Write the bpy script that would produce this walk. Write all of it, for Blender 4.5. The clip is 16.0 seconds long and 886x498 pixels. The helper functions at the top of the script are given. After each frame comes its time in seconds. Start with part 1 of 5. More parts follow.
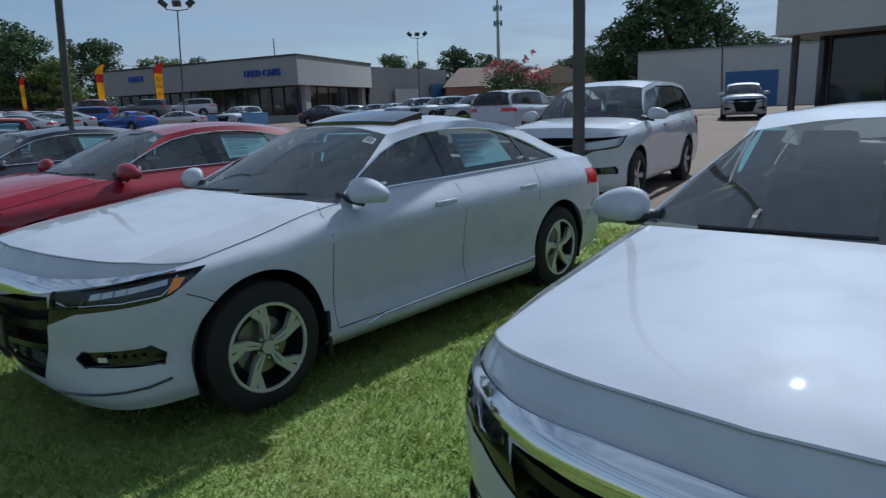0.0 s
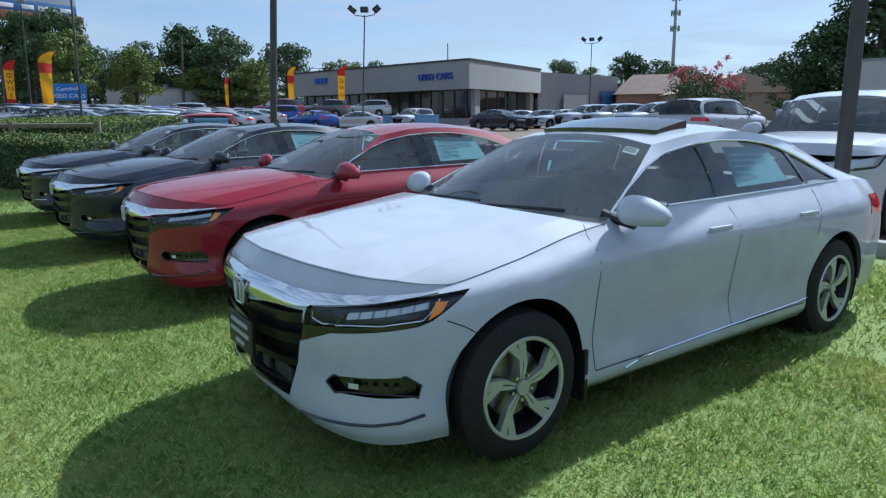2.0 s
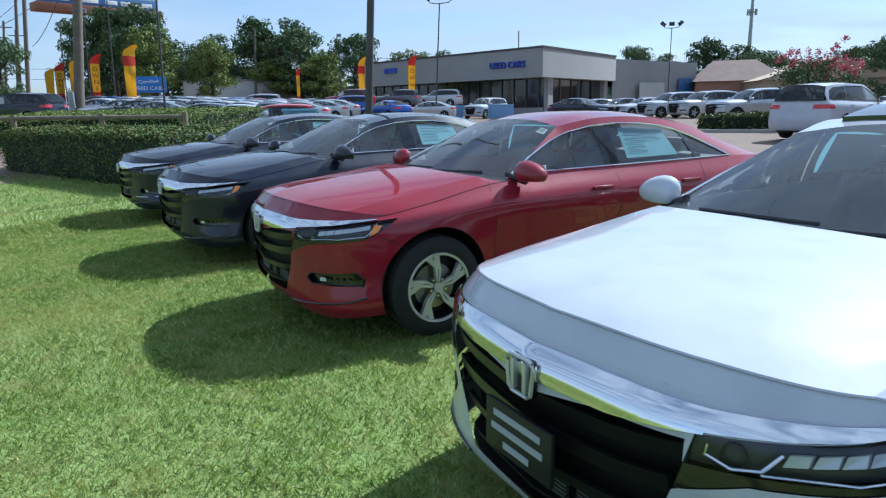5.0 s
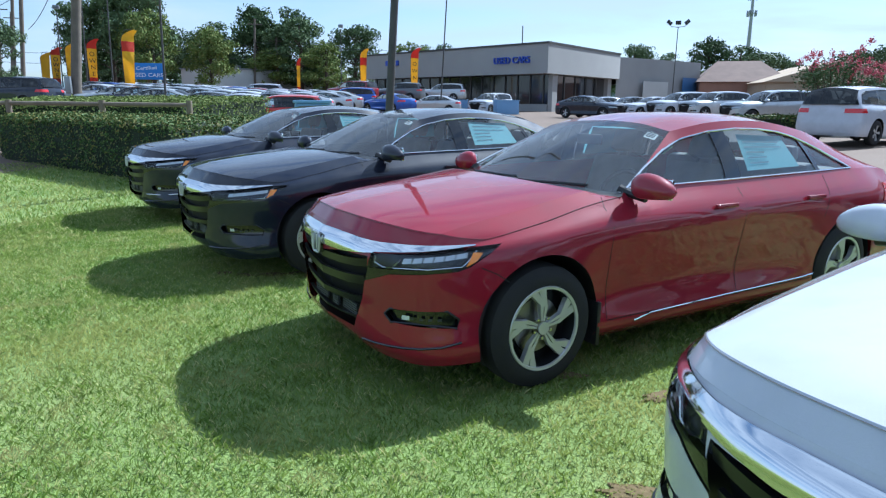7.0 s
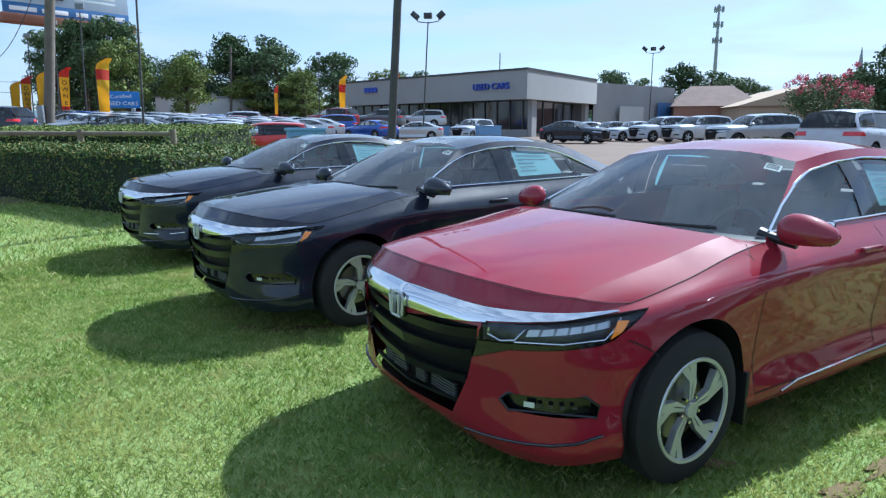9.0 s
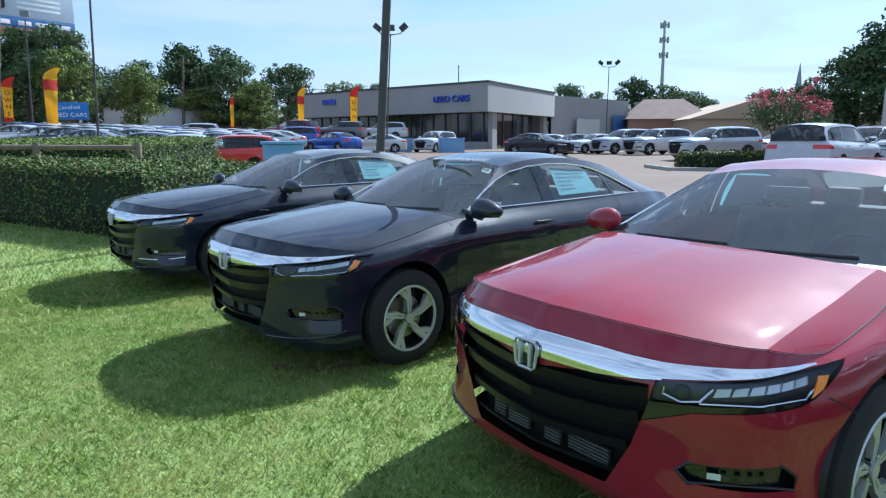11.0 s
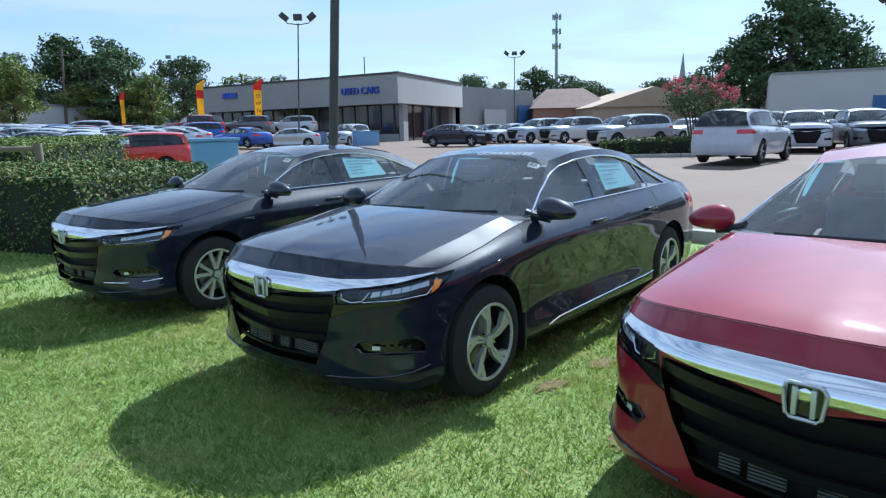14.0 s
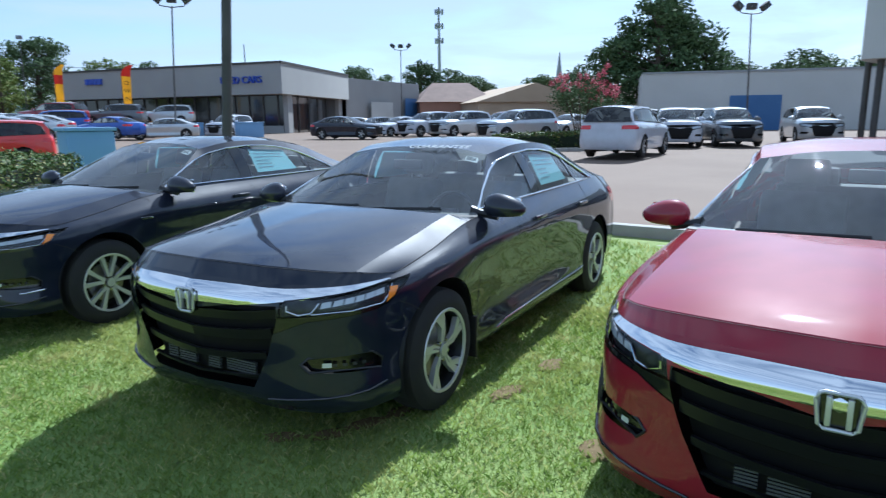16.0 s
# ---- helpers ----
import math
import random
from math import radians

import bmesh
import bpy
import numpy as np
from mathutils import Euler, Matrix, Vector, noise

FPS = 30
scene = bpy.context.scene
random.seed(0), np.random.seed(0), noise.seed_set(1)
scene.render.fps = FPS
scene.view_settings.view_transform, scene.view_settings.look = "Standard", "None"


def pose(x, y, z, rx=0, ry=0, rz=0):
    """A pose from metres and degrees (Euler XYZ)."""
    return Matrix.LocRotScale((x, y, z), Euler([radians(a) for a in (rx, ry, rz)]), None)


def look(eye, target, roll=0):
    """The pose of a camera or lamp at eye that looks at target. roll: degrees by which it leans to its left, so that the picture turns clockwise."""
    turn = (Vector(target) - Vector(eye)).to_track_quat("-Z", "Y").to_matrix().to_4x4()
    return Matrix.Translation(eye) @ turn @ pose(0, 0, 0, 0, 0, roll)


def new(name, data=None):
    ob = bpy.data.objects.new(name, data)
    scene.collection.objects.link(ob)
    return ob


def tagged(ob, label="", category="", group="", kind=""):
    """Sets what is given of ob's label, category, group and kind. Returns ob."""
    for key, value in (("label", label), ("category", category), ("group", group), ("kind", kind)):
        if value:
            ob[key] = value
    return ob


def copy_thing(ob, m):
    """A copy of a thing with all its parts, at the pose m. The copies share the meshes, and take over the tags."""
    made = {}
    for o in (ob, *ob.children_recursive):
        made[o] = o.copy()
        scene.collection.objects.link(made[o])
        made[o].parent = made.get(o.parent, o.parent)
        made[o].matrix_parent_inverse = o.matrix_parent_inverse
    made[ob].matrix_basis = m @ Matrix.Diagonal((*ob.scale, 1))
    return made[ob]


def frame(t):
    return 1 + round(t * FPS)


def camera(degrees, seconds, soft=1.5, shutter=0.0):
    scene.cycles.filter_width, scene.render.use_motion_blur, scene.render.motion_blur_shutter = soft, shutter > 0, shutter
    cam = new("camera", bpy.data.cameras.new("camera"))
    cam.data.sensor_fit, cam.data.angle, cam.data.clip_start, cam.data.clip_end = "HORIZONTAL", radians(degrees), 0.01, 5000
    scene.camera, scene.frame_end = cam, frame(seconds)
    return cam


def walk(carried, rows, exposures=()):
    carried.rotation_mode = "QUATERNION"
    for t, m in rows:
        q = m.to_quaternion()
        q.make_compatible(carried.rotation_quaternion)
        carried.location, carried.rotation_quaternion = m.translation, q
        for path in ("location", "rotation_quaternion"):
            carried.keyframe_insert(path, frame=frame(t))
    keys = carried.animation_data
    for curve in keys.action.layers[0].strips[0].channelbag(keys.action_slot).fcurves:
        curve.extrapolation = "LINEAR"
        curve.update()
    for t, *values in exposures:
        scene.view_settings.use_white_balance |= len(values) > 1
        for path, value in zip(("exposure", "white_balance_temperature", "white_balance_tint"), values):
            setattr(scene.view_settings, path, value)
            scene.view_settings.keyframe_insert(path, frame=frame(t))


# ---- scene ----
cam = camera(69.02, 16.0, soft=1.25, shutter=0.2)
# seconds, place in metres, then tilt, lean and heading in degrees
PATH = [
    (0.0, 0.646, -0.358, 1.472, 77.55, 2.27, 0.16),
    (0.5, 0.502, -0.228, 1.473, 77.52, 2.17, 6.76),
    (1.0, 0.378, -0.094, 1.476, 78.56, 1.60, 13.64),
    (1.5, 0.240, 0.001, 1.470, 79.62, 0.58, 14.93),
    (2.0, 0.035, 0.089, 1.479, 78.36, 0.66, 14.24),
    (2.5, -0.136, 0.208, 1.473, 78.62, 0.80, 17.59),
    (3.0, -0.299, 0.390, 1.496, 79.70, 1.58, 21.44),
    (3.5, -0.477, 0.521, 1.480, 78.90, 0.83, 22.64),
    (4.0, -0.707, 0.665, 1.475, 79.03, 0.66, 20.32),
    (4.2, -0.798, 0.718, 1.468, 78.77, 1.18, 21.15),
    (6.3, -1.747, 1.248, 1.477, 76.62, 0.43, 16.52),
    (6.5, -1.823, 1.312, 1.484, 77.97, 0.55, 18.41),
    (7.0, -2.006, 1.480, 1.488, 77.09, -0.31, 19.41),
    (7.5, -2.197, 1.612, 1.484, 77.70, 0.48, 17.27),
    (8.0, -2.425, 1.709, 1.493, 77.77, -0.02, 15.25),
    (8.5, -2.625, 1.828, 1.490, 79.02, 0.67, 18.25),
    (9.0, -2.810, 1.951, 1.498, 79.31, 0.16, 17.18),
    (9.2, -2.880, 1.986, 1.499, 79.91, 0.29, 16.60),
    (11.3, -3.788, 2.228, 1.539, 80.27, 0.07, 11.39),
    (11.5, -3.920, 2.270, 1.536, 80.17, 0.03, 9.97),
    (12.0, -4.117, 2.342, 1.531, 78.77, -0.14, 8.99),
    (12.5, -4.265, 2.426, 1.547, 81.47, 0.80, 10.56),
    (13.0, -4.394, 2.534, 1.548, 80.46, 0.43, 10.54),
    (13.5, -4.552, 2.590, 1.543, 79.92, 0.08, 7.25),
    (14.0, -4.751, 2.664, 1.553, 79.52, 1.36, 4.58),
    (14.5, -4.882, 2.793, 1.537, 78.58, 1.03, 3.73),
    (15.0, -4.988, 2.944, 1.550, 79.55, 1.93, 4.22),
    (15.5, -5.046, 2.963, 1.555, 79.34, 1.43, 2.79),
    (16.0, -5.104, 2.977, 1.545, 78.76, 0.61, -5.47),
]
walk(cam, [(t, pose(x, y, z, a, b, c)) for t, x, y, z, a, b, c in PATH], exposures=[(0.0, -0.28, 5300, 6), (0.7, 0.05, 5250, 6), (1.5, 0.32, 5200, 6), (4.2, 0.42, 5200, 6), (6.3, 0.82, 5100, 6), (16.0, 0.78, 5100, 6)])

# ---- light ----
SUN_EL, SUN_AZ = radians(43.5), radians(29.6)          # azimuth from +y towards +x
sky_world = bpy.data.worlds.new("sky_world")
sky_world.use_nodes = True
scene.world = sky_world


def make_sky(tree):
    n, l = tree.nodes, tree.links
    sky = n.new("ShaderNodeTexSky")
    sky.sky_type, sky.sun_disc = "NISHITA", False
    sky.sun_elevation, sky.sun_rotation = SUN_EL, SUN_AZ
    sky.air_density, sky.dust_density, sky.ozone_density = 1.0, 0.6, 1.6
    co = n.new("ShaderNodeTexCoord")
    mp = n.new("ShaderNodeMapping")
    mp.inputs["Scale"].default_value = (1.2, 1.2, 6.5)
    mp.inputs["Rotation"].default_value = (0.06, -0.05, 0.4)
    wisps = n.new("ShaderNodeTexNoise")
    wisps.inputs["Scale"].default_value, wisps.inputs["Detail"].default_value = 2.3, 9
    wisps.inputs["Roughness"].default_value, wisps.inputs["Distortion"].default_value = 0.55, 0.5
    ramp = n.new("ShaderNodeValToRGB")
    ramp.color_ramp.elements[0].position, ramp.color_ramp.elements[1].position = 0.28, 0.58
    ramp.color_ramp.elements[1].color = (0.86, 0.86, 0.86, 1)
    mix = n.new("ShaderNodeMix")
    mix.data_type = "RGBA"
    mix.inputs["B"].default_value = (5.4, 5.9, 6.6, 1)
    l.new(co.outputs["Generated"], mp.inputs["Vector"])
    l.new(mp.outputs["Vector"], wisps.inputs["Vector"])
    l.new(wisps.outputs["Fac"], ramp.inputs["Fac"])
    l.new(ramp.outputs["Color"], mix.inputs["Factor"])
    l.new(sky.outputs["Color"], mix.inputs["A"])
    l.new(mix.outputs["Result"], n["Background"].inputs["Color"])
    n["Background"].inputs["Strength"].default_value = 0.08


make_sky(sky_world.node_tree)
sun_data = bpy.data.lights.new("sun", "SUN")
sun_data.energy, sun_data.angle, sun_data.color = 5.0, radians(0.55), (1.0, 0.94, 0.84)
sun = new("sun", sun_data)
sun.matrix_world = look((19.0, 33.4, 36.5), (0, 0, 0))

# ---- materials ----
def shader(name, color=(0.5, 0.5, 0.5), rough=0.5, metal=0.0, coat=0.0, spec=0.5):
    m = bpy.data.materials.new(name)
    m.use_nodes = True
    p = m.node_tree.nodes["Principled BSDF"]
    p.inputs["Base Color"].default_value = (*color, 1)
    p.inputs["Roughness"].default_value, p.inputs["Metallic"].default_value = rough, metal
    p.inputs["Coat Weight"].default_value, p.inputs["Coat Roughness"].default_value = coat, 0.03
    p.inputs["Specular IOR Level"].default_value = spec
    p.inputs["Coat IOR"].default_value = 1.5
    return m


def noise_of(m, scale, detail=4, coords="Object", stretch=None):
    n, l = m.node_tree.nodes, m.node_tree.links
    co, t = n.new("ShaderNodeTexCoord"), n.new("ShaderNodeTexNoise")
    t.inputs["Scale"].default_value, t.inputs["Detail"].default_value = scale, detail
    if stretch:
        mp = n.new("ShaderNodeMapping")
        mp.inputs["Scale"].default_value = stretch
        l.new(co.outputs[coords], mp.inputs["Vector"])
        l.new(mp.outputs["Vector"], t.inputs["Vector"])
    else:
        l.new(co.outputs[coords], t.inputs["Vector"])
    return t.outputs["Fac"]


def blend(m, fac, a, b, lo=0.3, hi=0.7):
    """Colour that goes from a to b as fac goes from lo to hi; a and b are colours or sockets."""
    n, l = m.node_tree.nodes, m.node_tree.links
    r, x = n.new("ShaderNodeMapRange"), n.new("ShaderNodeMix")
    r.inputs["From Min"].default_value, r.inputs["From Max"].default_value = lo, hi
    x.data_type = "RGBA"
    l.new(fac, r.inputs["Value"])
    l.new(r.outputs["Result"], x.inputs["Factor"])
    for key, v in (("A", a), ("B", b)):
        if isinstance(v, tuple):
            x.inputs[key].default_value = (*v, 1)
        else:
            l.new(v, x.inputs[key])
    return x.outputs["Result"]


def to_color(m, socket):
    m.node_tree.links.new(socket, m.node_tree.nodes["Principled BSDF"].inputs["Base Color"])


def to_bump(m, socket, strength=0.3, distance=0.01):
    n, l = m.node_tree.nodes, m.node_tree.links
    b = n.new("ShaderNodeBump")
    b.inputs["Strength"].default_value, b.inputs["Distance"].default_value = strength, distance
    l.new(socket, b.inputs["Height"])
    l.new(b.outputs["Normal"], n["Principled BSDF"].inputs["Normal"])


def rough_from(m, socket, lo, hi):
    n, l = m.node_tree.nodes, m.node_tree.links
    r = n.new("ShaderNodeMapRange")
    r.inputs["To Min"].default_value, r.inputs["To Max"].default_value = lo, hi
    l.new(socket, r.inputs["Value"])
    l.new(r.outputs["Result"], n["Principled BSDF"].inputs["Roughness"])


def two_tone(name, a, b, scale=3.0, rough=0.8, bump=0.0, fine=40.0, metal=0.0, coords="Object", dist=0.01):
    m = shader(name, a, rough, metal)
    big, small = noise_of(m, scale, 5, coords), noise_of(m, fine, 3, coords)
    c = blend(m, big, a, b)
    to_color(m, blend(m, small, c, tuple(0.5 * (p + q) for p, q in zip(a, b)), 0.35, 0.9))
    if bump:
        to_bump(m, small, bump, dist)
    return m


def glass_mat(name, tint, gloss_rough=0.01, film=0.0, ior=1.65):
    m = bpy.data.materials.new(name)
    m.use_nodes = True
    n, l = m.node_tree.nodes, m.node_tree.links
    n.remove(n["Principled BSDF"])
    t, g, f, x = n.new("ShaderNodeBsdfTransparent"), n.new("ShaderNodeBsdfGlossy"), n.new("ShaderNodeFresnel"), n.new("ShaderNodeMixShader")
    t.inputs["Color"].default_value = (*tint, 1)
    g.inputs["Roughness"].default_value = gloss_rough
    f.inputs["IOR"].default_value = ior
    l.new(f.outputs["Fac"], x.inputs["Fac"])
    l.new(t.outputs["BSDF"], x.inputs[1])
    l.new(g.outputs["BSDF"], x.inputs[2])
    dust, y = n.new("ShaderNodeBsdfDiffuse"), n.new("ShaderNodeMixShader")
    dust.inputs["Color"].default_value = (0.75, 0.77, 0.78, 1)
    y.inputs["Fac"].default_value = film
    l.new(x.outputs["Shader"], y.inputs[1])
    l.new(dust.outputs["BSDF"], y.inputs[2])
    l.new(y.outputs["Shader"], n["Material Output"].inputs["Surface"])
    return m


def paint(name, color, metal, rough, coat=1.0, spec=0.25, film=0.012, dusty=0.45):
    m = shader(name, color, rough, metal, coat, spec)
    flake = noise_of(m, 900, 1)
    dust = noise_of(m, 5, 6)
    c = blend(m, flake, color, tuple(min(1, v * 1.25 + 0.004) for v in color), 0.3, 0.8)
    to_color(m, blend(m, dust, c, tuple(0.93 * v + film for v in color), dusty, dusty + 0.35))
    rough_from(m, dust, rough * 0.85, rough * 1.25)
    return m


PAINT_WHITE = paint("white_paint", (0.43, 0.45, 0.50), 0.0, 0.50, 1.0, 0.08)
PAINT_RED = paint("red_paint", (0.22, 0.007, 0.021), 0.0, 0.45, 1.0, 0.05, 0.010, 0.30)
PAINT_BLACK = paint("black_paint", (0.003, 0.006, 0.018), 0.0, 0.40, 1.0, 0.06, 0.013, 0.30)
PAINT_SILVER = paint("silver_paint", (0.42, 0.44, 0.46), 0.6, 0.3)
PAINT_GREY = paint("grey_paint", (0.10, 0.11, 0.12), 0.4, 0.3)
PAINT_BLUE = paint("blue_paint", (0.02, 0.07, 0.32), 0.4, 0.3)
PAINT_SCARLET = paint("scarlet_paint", (0.50, 0.025, 0.02), 0.0, 0.3)
PAINT_MAROON = paint("maroon_paint", (0.18, 0.012, 0.02), 0.3, 0.3)
GLASS = glass_mat("car_glass", (0.74, 0.84, 0.86), 0.01, 0.03, 1.8)
GLASS_DARK = glass_mat("privacy_glass", (0.13, 0.15, 0.16))
LENS = glass_mat("lamp_lens", (0.88, 0.90, 0.92), 0.01, 0.0, 1.35)
CHROME = shader("chrome", (0.78, 0.79, 0.80), 0.07, 1.0)
MACHINED = shader("machined_alloy", (0.58, 0.59, 0.60), 0.34, 0.65)
rough_from(MACHINED, noise_of(MACHINED, 60, 3), 0.32, 0.46)
DARK_ALLOY = shader("dark_alloy", (0.022, 0.023, 0.025), 0.35, 0.7)
RUBBER = two_tone("tyre_rubber", (0.011, 0.011, 0.012), (0.019, 0.018, 0.017), 6, 0.85, 0.15, 120)
TRIM = shader("black_trim", (0.013, 0.013, 0.014), 0.42)
GLOSS_TRIM = shader("gloss_black_trim", (0.008, 0.008, 0.009), 0.10, 0, 0.6)
SEAM = shader("panel_gap", (0.006, 0.006, 0.006), 0.8)
CABIN = two_tone("cabin_trim", (0.09, 0.09, 0.095), (0.13, 0.13, 0.135), 8, 0.75, 0.1, 90)
SEAT_CLOTH = two_tone("seat_cloth", (0.22, 0.22, 0.225), (0.29, 0.29, 0.295), 12, 0.9, 0.2, 200)
AMBER = shader("amber_lens", (0.85, 0.26, 0.02), 0.15, 0, 0.6)
RED_LENS = shader("red_lens", (0.52, 0.012, 0.015), 0.12, 0, 0.8)
LED_WHITE = shader("led_lens", (0.60, 0.63, 0.67), 0.12, 0.25, 0.6)
LAMP_BOWL = shader("lamp_bowl", (0.055, 0.058, 0.065), 0.25, 0.5)
GRILLE = shader("grille_black", (0.006, 0.006, 0.007), 0.55, spec=0.2)
SLAT = shader("slat_black", (0.008, 0.008, 0.010), 0.28, spec=0.35)
CORE_FIN = shader("radiator_fin", (0.07, 0.075, 0.08), 0.5, 0.3)
PAPER = shader("white_paper", (0.66, 0.70, 0.71), 0.7)
# paper colour that carries the sky's blue reflection in the rear panes
SKY_TINT_PAPER = shader("sky_tint_paper", (0.20, 0.42, 0.47), 0.7)
INK = shader("grey_ink", (0.12, 0.13, 0.14), 0.7)
FROST = shader("frosted_letters", (0.36, 0.39, 0.41), 0.6)

# ---- mesh helpers ----
def finish(name, bm, material, parent=None, label="", smooth=True, sharp=38):
    me = bpy.data.meshes.new(name)
    for f in bm.faces:
        f.smooth = smooth
    bm.to_mesh(me)
    bm.free()
    if smooth:
        me.set_sharp_from_angle(angle=radians(sharp))
    if material:
        me.materials.append(material)
    ob = new(name, me)
    if parent:
        ob.parent = parent
    if label:
        ob["label"] = label
    if material in (GLASS, GLASS_DARK, LENS):
        ob.visible_shadow = False
    return ob


def part(name, bm, material, parent, label="", smooth=True, sharp=38):
    return finish(name, bm, material, parent, label, smooth, sharp)


def empty(name, m, label, category, group=""):
    e = new(name)
    e.empty_display_size = 0.2
    e.matrix_world = m
    return tagged(e, label, category, group)


def block(bm, x0, x1, y0, y1, z0, z1, bevel=0.0, m=None):
    g = bmesh.ops.create_cube(bm, size=1)["verts"]
    for v in g:
        v.co = Vector(((x0 + x1) / 2 + v.co.x * (x1 - x0), (y0 + y1) / 2 + v.co.y * (y1 - y0), (z0 + z1) / 2 + v.co.z * (z1 - z0)))
    if bevel:
        es = {e for v in g for e in v.link_edges}
        r = bmesh.ops.bevel(bm, geom=list(es), offset=bevel, segments=2, profile=0.6, affect="EDGES")
        g = list({v for f in r["faces"] for v in f.verts} | {v for v in g if v.is_valid})
    if m:
        bmesh.ops.transform(bm, matrix=m, verts=[v for v in g if v.is_valid])
    return bm


def boxed(*a, **k):
    return block(bmesh.new(), *a, **k)


def tube(bm, pts, radius, n=8, caps=True):
    """A round bar along pts; radius is a number or one for each point."""
    pts = [Vector(p) for p in pts]
    rad = radius if isinstance(radius, (list, tuple)) else [radius] * len(pts)
    rings = []
    for i, p in enumerate(pts):
        d = (pts[min(i + 1, len(pts) - 1)] - pts[max(i - 1, 0)]).normalized()
        u = d.cross(Vector((0, 0, 1)) if abs(d.z) < 0.95 else Vector((0, 1, 0))).normalized()
        w = d.cross(u)
        rings.append([bm.verts.new(p + (u * math.cos(2 * math.pi * k / n) + w * math.sin(2 * math.pi * k / n)) * rad[i]) for k in range(n)])
    for a, b in zip(rings, rings[1:]):
        for k in range(n):
            bm.faces.new((a[k], a[(k + 1) % n], b[(k + 1) % n], b[k]))
    if caps:
        bm.faces.new(rings[0][::-1])
        bm.faces.new(rings[-1])
    return bm


def spline(ctrl, n):
    """n + 1 points of a Catmull-Rom curve through ctrl."""
    c = np.array(ctrl, float)
    k = len(c) - 1
    c = np.vstack([2 * c[0] - c[1], c, 2 * c[-1] - c[-2]])
    u = np.linspace(0, k, n + 1)
    i = np.minimum(u.astype(int), k - 1)
    f = (u - i)[:, None]
    a, b, d, e = c[i], c[i + 1], c[i + 2], c[i + 3]
    return 0.5 * (2 * b + (d - a) * f + (2 * a - 5 * b + 4 * d - e) * f ** 2 + (3 * b - a - 3 * d + e) * f ** 3)


def coons(bottom, top, left, right):
    """Grid [i][j] between four curves: bottom and top run along j, left and right along i."""
    b, t, l, r = (np.asarray(c, float) for c in (bottom, top, left, right))
    j = np.linspace(0, 1, len(b))[None, :, None]
    i = np.linspace(0, 1, len(l))[:, None, None]
    flat = (1 - i) * ((1 - j) * b[0] + j * b[-1]) + i * ((1 - j) * t[0] + j * t[-1])
    return (1 - i) * b[None] + i * t[None] + (1 - j) * l[:, None] + j * r[:, None] - flat


def grid_soup(g):
    n, k = g.shape[:2]
    V = [tuple(p) for row in g for p in row]
    F = [(i * k + j, i * k + j + 1, (i + 1) * k + j + 1, (i + 1) * k + j) for i in range(n - 1) for j in range(k - 1)]
    return V, F


def clip(soup, g):
    """Cut a soup of polygons along g = 0. Returns the part where g < 0 and the rest."""
    V, F = soup
    val = [g(v) for v in V]
    out = []
    for sign in (1, -1):
        nv, nf, seen = [], [], {}

        def vert(key, p):
            if key not in seen:
                seen[key] = len(nv)
                nv.append(p)
            return seen[key]

        for f in F:
            s = [val[i] * sign for i in f]
            if min(s) >= 0:
                continue
            if max(s) <= 0:
                nf.append(tuple(vert(i, V[i]) for i in f))
                continue
            poly = []
            for k, i in enumerate(f):
                j = f[(k + 1) % len(f)]
                a, b = val[i] * sign, val[j] * sign
                if a <= 0:
                    poly.append(vert(i, V[i]))
                if a * b < 0:
                    w = a / (a - b)
                    poly.append(vert((min(i, j), max(i, j)), tuple(p + (q - p) * w for p, q in zip(V[i], V[j]))))
            if len(poly) > 2:
                nf.append(tuple(poly))
        out.append((nv, nf))
    return out


def cut_out(soup, poly, ax, ay):
    """The part of a soup inside a convex polygon drawn in its coordinates ax, ay, and the rest."""
    area = sum(p[0] * q[1] - q[0] * p[1] for p, q in zip(poly, poly[1:] + poly[:1]))
    rest = []
    for p, q in zip(poly, poly[1:] + poly[:1]):
        dx, dy = q[0] - p[0], q[1] - p[1]
        s = -1 if area > 0 else 1
        soup, o = clip(soup, lambda v: s * (dx * (v[ay] - p[1]) - dy * (v[ax] - p[0])))
        rest.append(o)
    return soup, join(rest)


def join(soups):
    V, F = [], []
    for v, f in soups:
        k = len(V)
        V += v
        F += [tuple(i + k for i in g) for g in f]
    return V, F


def skin(soup, mirror="none", inward=0.0):
    """A bmesh of a soup; mirror: none, both (joined across x = 0) or other (the far side alone)."""
    bm = bmesh.new()
    for side in ((1,) if mirror == "none" else (-1,) if mirror == "other" else (1, -1)):
        vs = [bm.verts.new((v[0] * side, v[1], v[2])) for v in soup[0]]
        for f in soup[1]:
            if len(set(f)) > 2:
                bm.faces.new([vs[i] for i in (f if side == 1 else f[::-1])])
    bmesh.ops.remove_doubles(bm, verts=bm.verts, dist=4e-5)
    bmesh.ops.dissolve_degenerate(bm, edges=bm.edges, dist=1e-5)
    bmesh.ops.recalc_face_normals(bm, faces=bm.faces)
    if inward:
        bm.normal_update()
        for v in bm.verts:
            v.co -= v.normal * inward
    return bm


